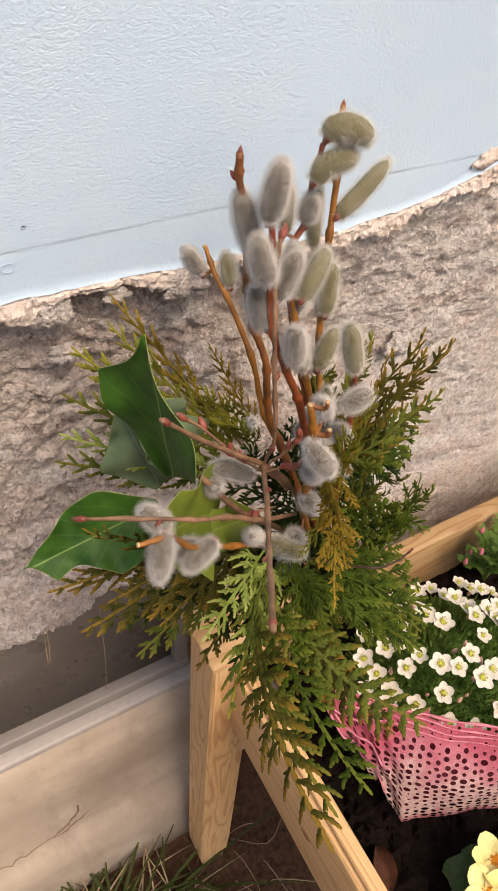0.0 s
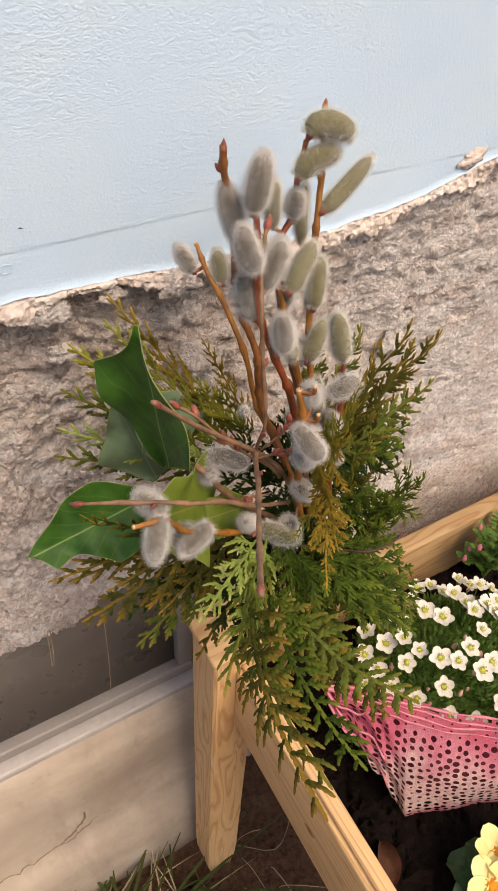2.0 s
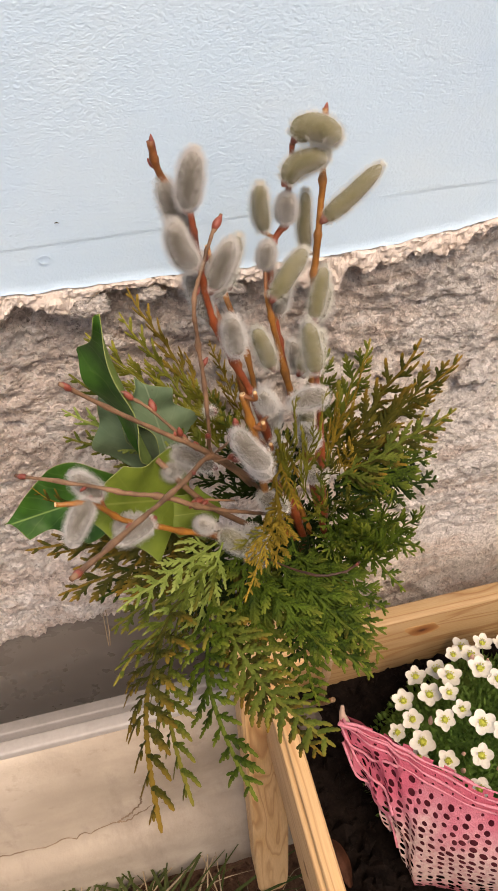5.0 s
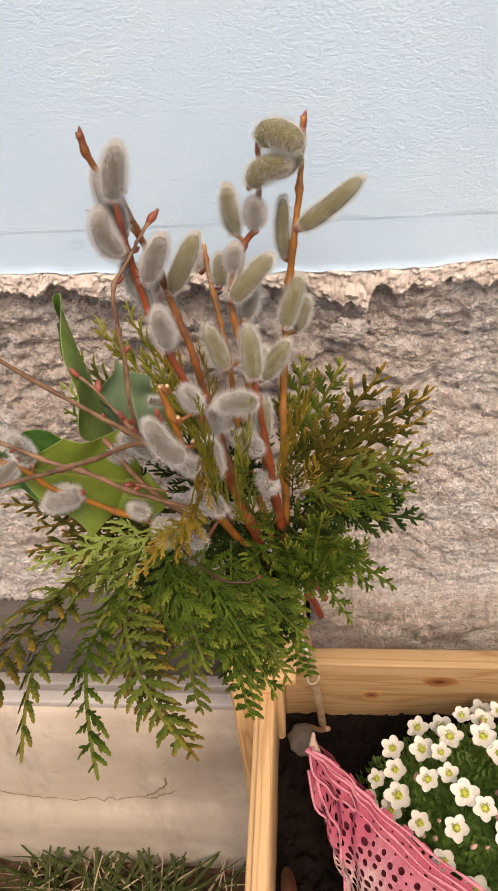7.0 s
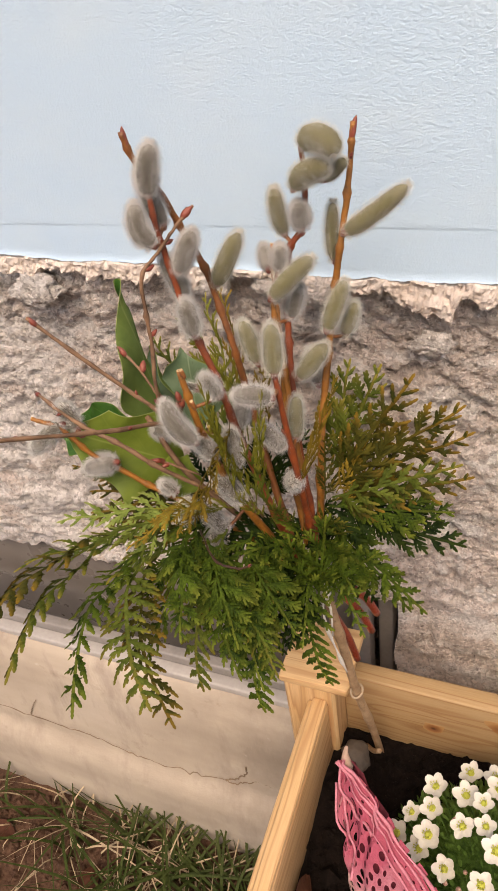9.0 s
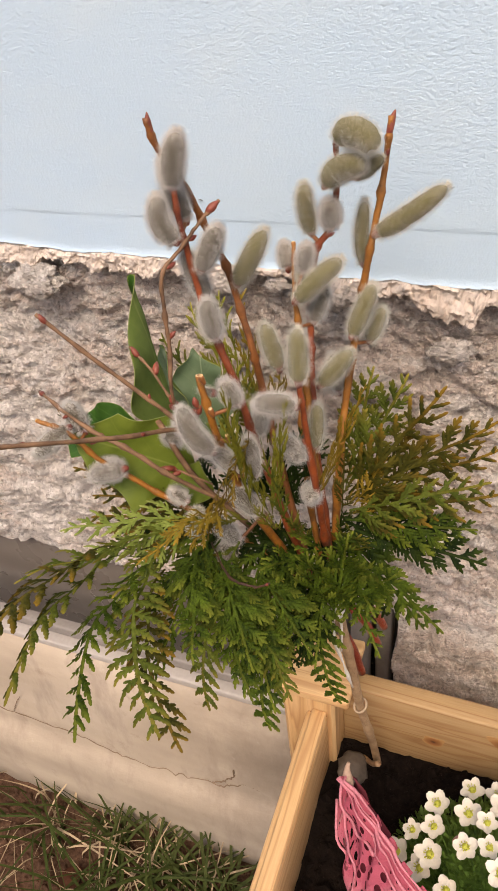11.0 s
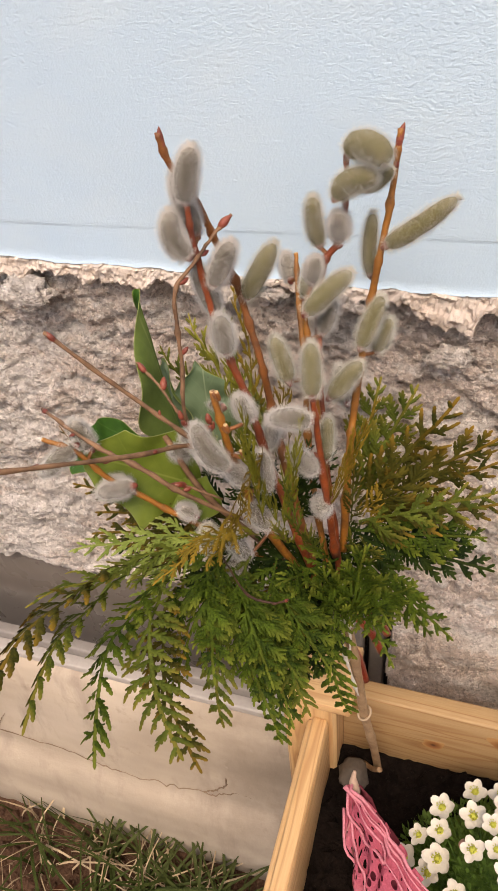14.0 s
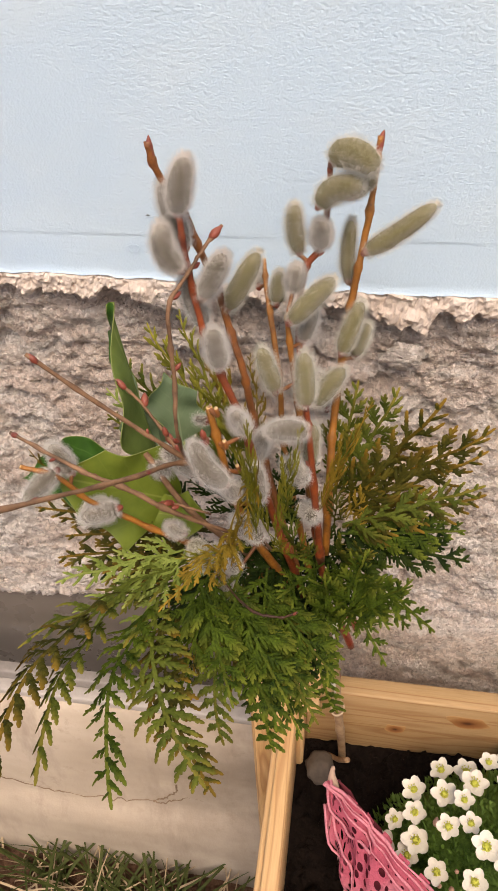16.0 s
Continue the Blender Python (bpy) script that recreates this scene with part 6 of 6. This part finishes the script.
# ---- pink net wrap ----
def build_net():
    """A gathered pouch of perforated cloth: a pinched corner, a rolled upper hem and a full belly."""
    wrap = thing("net_wrap", (0.14, -0.24, 0.51), "pink and white perforated net cloth gathered to a point", "net cloth")
    apex = Vector((0.0735, -0.166, 0.618))
    nu, nv = 30, 17

    def place(u, v):
        """u runs from the pinched corner out, v from the hem down the belly to the soil."""
        u, v = max(0.0, u), min(1.0, max(0.0, v))
        hem = apex.lerp(Vector((0.262, -0.290, 0.592)), u) + Vector((0, 0, 0.005 * math.sin(u * 8)))
        hem += Vector((-0.004, -0.012, 0)) * math.sin(math.pi * u)
        corner, far = FOOT
        foot = (apex + Vector((0.002, -0.012, -0.018))).lerp(corner, min(1.0, u / 0.30) ** 0.55)
        if u > 0.30:
            foot = corner.lerp(far, (u - 0.30) / 0.70)
        foot = foot + Vector((-0.8, -0.3, 0.2)) * 0.005 * math.sin(u * 70) * max(0.0, 1 - u / 0.34)
        p = hem.lerp(foot, v)
        full = max(0.0, math.sin(math.pi * v)) ** 0.8 * (0.004 + 0.018 * min(1.0, u * 2.2))
        p += Vector((-0.72, -0.62, 0.20)) * full
        tight = max(0.0, 1 - u / 0.35)
        fold = 0.0045 * tight * math.sin(v * 17 + 5 * math.sin(u * 16)) + 0.0022 * math.sin(v * 9 + u * 11 + 2 * math.sin(u * 7)) + 0.0012 * math.sin(u * 31 + v * 6)
        return p + Vector((-0.6, -0.5, 0.5)) * fold

    verts, faces = [], []
    rng = random.Random(83)
    ring = 16
    dye, knots = [], {}
    for i in range(nu):
        for j in range(nv):
            sh = 0.5 if i % 2 else 0.0
            cu, cv = (i + 0.5) / nu, (j + 0.5 + sh) / (nv + 1)
            hu, hv = 0.5 / nu, 0.5 / (nv + 1)
            hole = rng.uniform(0.44, 0.78)
            if cv < 0.16 or rng.random() < 0.08:
                hole *= 0.4
            du, dv = 0.34 * hu * rng.uniform(-1, 1), 0.34 * hv * rng.uniform(-1, 1)
            slim = rng.uniform(0.7, 1.25)
            outer, inner = [], []
            for s in range(ring):
                a = math.tau * s / ring
                c, d = math.cos(a), math.sin(a)
                big = max(abs(c), abs(d))
                for q, into in (((cu + hu * c / big, cv + hv * d / big), outer), ((cu + du + hu * hole * c * slim, cv + dv + hv * hole * d), inner)):
                    key = (round(q[0] * 20000), round(q[1] * 20000))
                    if key not in knots:
                        knots[key] = len(dye)
                        dye.append(q)
                        verts.append(place(*q))
                    into.append(knots[key])
            faces += [(outer[s], outer[(s + 1) % ring], inner[(s + 1) % ring], inner[s]) for s in range(ring)]
    cloth = Build().add(verts, faces)
    cm = cloth.mesh("cloth", NET)
    layer = cm.uv_layers.new(name="dye")
    for corner in cm.loops:
        layer.data[corner.index].uv = dye[corner.vertex_index]
    under(wrap, part("cloth", cm, None))
    # Added sheet: stands in for the dark soil and shade behind the holes
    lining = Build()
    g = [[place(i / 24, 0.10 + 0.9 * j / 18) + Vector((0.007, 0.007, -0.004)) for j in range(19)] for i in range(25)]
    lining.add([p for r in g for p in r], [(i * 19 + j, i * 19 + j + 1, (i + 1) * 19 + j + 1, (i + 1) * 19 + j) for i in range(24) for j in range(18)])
    under(wrap, part("lining", lining, HOLE_BACKING, label="added dark red sheet for the shade seen through the holes"))
    for k, (v, r) in enumerate(((0.0, 0.0014), (0.04, 0.0010), (0.075, 0.0012), (0.12, 0.0009))):
        line = [place(u / 40, v + 0.010 * math.sin(u * 0.23 + k * 1.9) + 0.012 * math.sin(u * 0.11 + k)) + Vector((-0.001, -0.001, 0.0012)) for u in range(41)]
        under(wrap, part("hem_cord", Build().tube(line, [r * (0.7 + 0.3 * math.sin(q * 0.9 + k)) for q in range(41)], 7), NET_CORD))
    for k in range(3):
        v0 = 0.22 + 0.27 * k
        line = [place(u, v0 + 0.09 * math.sin(u * 24 + k * 1.3)) + Vector((-0.0012, -0.001, 0.0008)) for u in (0.0, 0.03, 0.06, 0.10, 0.15, 0.2)]
        under(wrap, part("pleat", Build().tube(smooth_line(line, 3), 0.0010, 6), NET_CORD))
    neck = smooth_line([apex + Vector((0.0, 0.002, 0.012)), apex + Vector((-0.0005, 0.0, 0.004)), apex + Vector((0.001, -0.004, -0.006))], 4)
    under(wrap, part("knot", Build().tube(neck, [0.0012, 0.0016, 0.0018, 0.002, 0.0024, 0.003, 0.0036, 0.004, 0.0046], 9), CLOTH_END, label="pale pinched end of the cloth"))


CLOTH_END = plain("cloth_end", (0.42, 0.29, 0.22), 0.8, 400, 0.4)
FOOT = (Vector((0.106, -0.262, 0.514)), Vector((0.262, -0.318, 0.512)))
NET_CORD = plain("net_cord", (0.55, 0.19, 0.24), 0.8, 700, 0.6, 0.4, low=90.0)
HOLE_BACKING = plain("net_hole_backing", (0.12, 0.018, 0.03), 0.85, 300, 0.3)
build_net()


# ---- litter in the planter ----
def dead_leaf(at, turn, long, wide):
    verts = []
    for i in range(9):
        t = i / 8
        g = wide * math.sin(math.pi * (0.06 + 0.9 * t)) ** 0.8
        for j in range(-2, 3):
            u = j / 2
            verts.append(Matrix.Rotation(turn, 3, "Z") @ Vector((u * g, t * long, 0.010 * math.sin(3 * t) + 0.006 * u * u + 0.0015 * math.sin(t * 14 + u * 3))) + Vector(at))
    faces = [(i * 5 + j, i * 5 + j + 1, (i + 1) * 5 + j + 1, (i + 1) * 5 + j) for i in range(8) for j in range(4)]
    n = len(verts)
    ob = part("dead_leaf", Build().add(verts + [p - Vector((0, 0, 0.0005)) for p in verts], faces + [tuple(v + n for v in f[::-1]) for f in faces]), DEAD_LEAF)
    return tagged(ob, "curled brown dead leaf lying on the soil", "leaf")


dead_leaf((0.056, -0.252, 0.512), 0.15, 0.036, 0.006)
dead_leaf((0.062, -0.300, 0.512), -0.4, 0.035, 0.009)
tagged(part("soil_stick", Build().tube(smooth_line([(0.070, -0.098, 0.508), (0.079, -0.110, 0.526), (0.086, -0.118, 0.545)], 4), 0.0022, 8), STICK), "short pale stick poking out of the soil", "stick")


def crumbs():
    rng = random.Random(12)
    verts, faces = [], []
    for _ in range(2600):
        x, y = rng.uniform(0.046, 0.40), rng.uniform(-0.42, -0.088)
        s = abs(rng.gauss(0, 0.0022)) + 0.0007 + (rng.uniform(0.001, 0.0055) if rng.random() < 0.22 else 0.0)
        p = Vector((x, y, soil_height(x, y) + s * 0.3))
        k = len(verts)
        q = [Vector((rng.uniform(-1, 1), rng.uniform(-1, 1), rng.uniform(-0.3, 0.3))) * s * 0.4 for _ in range(6)]
        verts += [p + Vector((s, 0, 0)) + q[0], p + Vector((0, s, 0)) + q[1], p - Vector((s, 0, 0)) + q[2], p - Vector((0, s, 0)) + q[3], p + Vector((0, 0, s)) + q[4], p - Vector((0, 0, s)) + q[5]]
        faces += [(k, k + 1, k + 4), (k + 1, k + 2, k + 4), (k + 2, k + 3, k + 4), (k + 3, k, k + 4), (k + 1, k, k + 5), (k + 2, k + 1, k + 5), (k + 3, k + 2, k + 5), (k, k + 3, k + 5)]
    tagged(part("soil_crumbs", Build().add(verts, faces), POTTING, smooth=False), "loose dark crumbs of potting soil", "soil", kind="stuff")


crumbs()


# ---- grass and straw at the foot of the wall ----
def blades(name, count, where, tall, wide, mat, lean, label, category, seed):
    rng = random.Random(seed)
    verts, faces = [], []
    for _ in range(count):
        x, y = where(rng)
        a = rng.uniform(0, math.tau)
        h = tall * rng.uniform(0.4, 1.15)
        w = wide * rng.uniform(0.6, 1.2)
        out = Vector((math.cos(a), math.sin(a), 0)) * h * lean * rng.uniform(0.3, 1.2)
        p = Vector((x, y, earth_height(x, y) - 0.003))
        side = Vector((-math.sin(a), math.cos(a), 0)) * w
        k = len(verts)
        for i in range(6):
            t = i / 5
            q = p + Vector((0, 0, h * (t - 0.45 * lean * t * t))) + out * t * t
            g = side * (1 - t ** 2.2) + Vector((0, 0, 0.0004))
            verts += [q - g, q + g]
        faces += [(k + 2 * i, k + 2 * i + 1, k + 2 * i + 3, k + 2 * i + 2) for i in range(5)]
    tagged(part(name, Build().add(verts, faces), mat), label, category, kind="stuff")


def by_wall(rng):
    return -0.9 + rng.random() * 0.95, -0.066 - abs(rng.gauss(0, 0.045))


def tufts(rng):
    cx, cy, s = rng.choice(((-0.22, -0.10, 0.03), (-0.30, -0.085, 0.03), (-0.14, -0.11, 0.025), (-0.42, -0.10, 0.05), (-0.06, -0.13, 0.02), (-0.28, -0.16, 0.04), (-0.18, -0.19, 0.03)))
    return cx + rng.gauss(0, s), min(-0.066, cy + rng.gauss(0, s * 0.5))


def wide_field(rng):
    return -0.9 + rng.random() * 1.0, -0.07 - rng.random() * 0.45


blades("grass", 210, tufts, 0.17, 0.0024, GRASS, 1.8, "tufts of green grass at the foot of the plinth", "grass", 31)
blades("grass", 90, by_wall, 0.05, 0.0011, GRASS, 1.3, "thin grass along the foot of the plinth", "grass", 32)
blades("dry_grass", 120, tufts, 0.13, 0.0015, STRAW, 1.7, "withered blades among the grass", "straw", 35)
blades("dry_grass", 130, wide_field, 0.07, 0.0010, STRAW, 1.9, "dry straw lying on the earth", "straw", 33)


def straw():
    rng = random.Random(44)
    b = Build()
    for _ in range(160):
        x, y = wide_field(rng)
        a, h = rng.uniform(0, math.tau), rng.uniform(0.03, 0.12)
        d, o = Vector((math.cos(a), math.sin(a), 0)) * h, Vector((-math.sin(a), math.cos(a), 0)) * h * rng.gauss(0, 0.22)
        p = Vector((x, y, earth_height(x, y) + 0.003))
        b.tube(smooth_line([p, p + d * 0.4 + o + Vector((0, 0, rng.uniform(0.002, 0.014))), p + d * 0.8 + o * 0.6 + Vector((0, 0, 0.003)), p + d], 3), 0.0007, 4)
    tagged(part("straw_litter", b, STRAW), "scattered dry stalks on bare earth", "straw", kind="stuff")


def clods():
    """Crumbs and small clods on the bare earth."""
    rng = random.Random(61)
    verts, faces = [], []
    for _ in range(3600):
        x, y = rng.uniform(-0.75, 0.02), -0.06 - rng.random() * 0.36
        s = abs(rng.gauss(0, 0.003)) + 0.001
        p = Vector((x, y, earth_height(x, y) + s * 0.3))
        k = len(verts)
        verts += [p + Vector(q) * s + Vector([rng.uniform(-0.4, 0.4) * s for _ in range(3)]) for q in ((1, 0, 0), (0, 1, 0), (-1, 0, 0), (0, -1, 0), (0, 0, 0.8), (0, 0, -0.8))]
        faces += [(k, k + 1, k + 4), (k + 1, k + 2, k + 4), (k + 2, k + 3, k + 4), (k + 3, k, k + 4), (k + 1, k, k + 5), (k + 2, k + 1, k + 5), (k + 3, k + 2, k + 5), (k, k + 3, k + 5)]
    tagged(part("earth_clods", Build().add(verts, faces), EARTH, smooth=False), "small crumbs of brown earth", "soil", kind="stuff")


straw()
clods()
for q in ((-0.52, -0.14), (-0.36, -0.135), (-0.02, -0.19), (-0.60, -0.26)):
    dead_leaf((q[0], q[1], earth_height(*q)), q[0] * 9, 0.05, 0.016)


# ---- cracks in the plinth, fragments under the stone ----
def plinth_y(z):
    prof = ((0.332, -0.006), (0.24, -0.012), (0.130, -0.018), (0.118, -0.021), (0.109, -0.029), (0.094, -0.039), (0.070, -0.044), (0.0, -0.047), (-0.09, -0.058))
    for (za, ya), (zb, yb) in zip(prof, prof[1:]):
        if zb <= z <= za:
            return ya + (yb - ya) * (za - z) / (za - zb)
    return -0.012


def crack(pts, r, seed):
    rng = random.Random(seed)
    line = []
    for a, c in zip(pts, pts[1:]):
        for k in range(12):
            t = k / 12
            x, z = a[0] + (c[0] - a[0]) * t, a[1] + (c[1] - a[1]) * t + rng.gauss(0, 0.05) * min(0.04, abs(c[0] - a[0]))
            line.append((x + rng.gauss(0, 0.0006), plinth_y(z) + 0.004 * fbm(x * 7, z * 9, 0.5, 3) - 0.0002, z))
    tagged(part("crack", Build().tube(line, [r * (0.35 + 0.65 * rng.random()) for _ in line], 5), CRACK), "hairline crack in the painted plinth", "crack", kind="structure")


crack([(-0.60, 0.155), (-0.45, 0.140), (-0.33, 0.130), (-0.24, 0.128), (-0.165, 0.128), (-0.145, 0.126)], 0.0011, 1)
crack([(-0.165, 0.128), (-0.150, 0.140), (-0.128, 0.165), (-0.125, 0.19)], 0.0016, 2)
crack([(-0.150, 0.126), (-0.115, 0.150), (-0.09, 0.146)], 0.0011, 3)
crack([(-0.50, 0.145), (-0.485, 0.175), (-0.47, 0.20)], 0.0008, 4)


# ---- threads hanging under the stone ----
for line, r in ((((-0.1035, 0.014, 0.566), (-0.106, 0.012, 0.533), (-0.108, 0.012, 0.506)), 0.0005), (((-0.1005, 0.014, 0.566), (-0.1030, 0.012, 0.533), (-0.1062, 0.012, 0.507)), 0.0005), (((-0.050, 0.014, 0.566), (-0.0535, 0.012, 0.47), (-0.058, 0.012, 0.402)), 0.0003)):
    tagged(part("root_thread", Build().tube(smooth_line(line, 5), r, 5), STRAW), "thin pale root thread hanging under the stone", "thread")
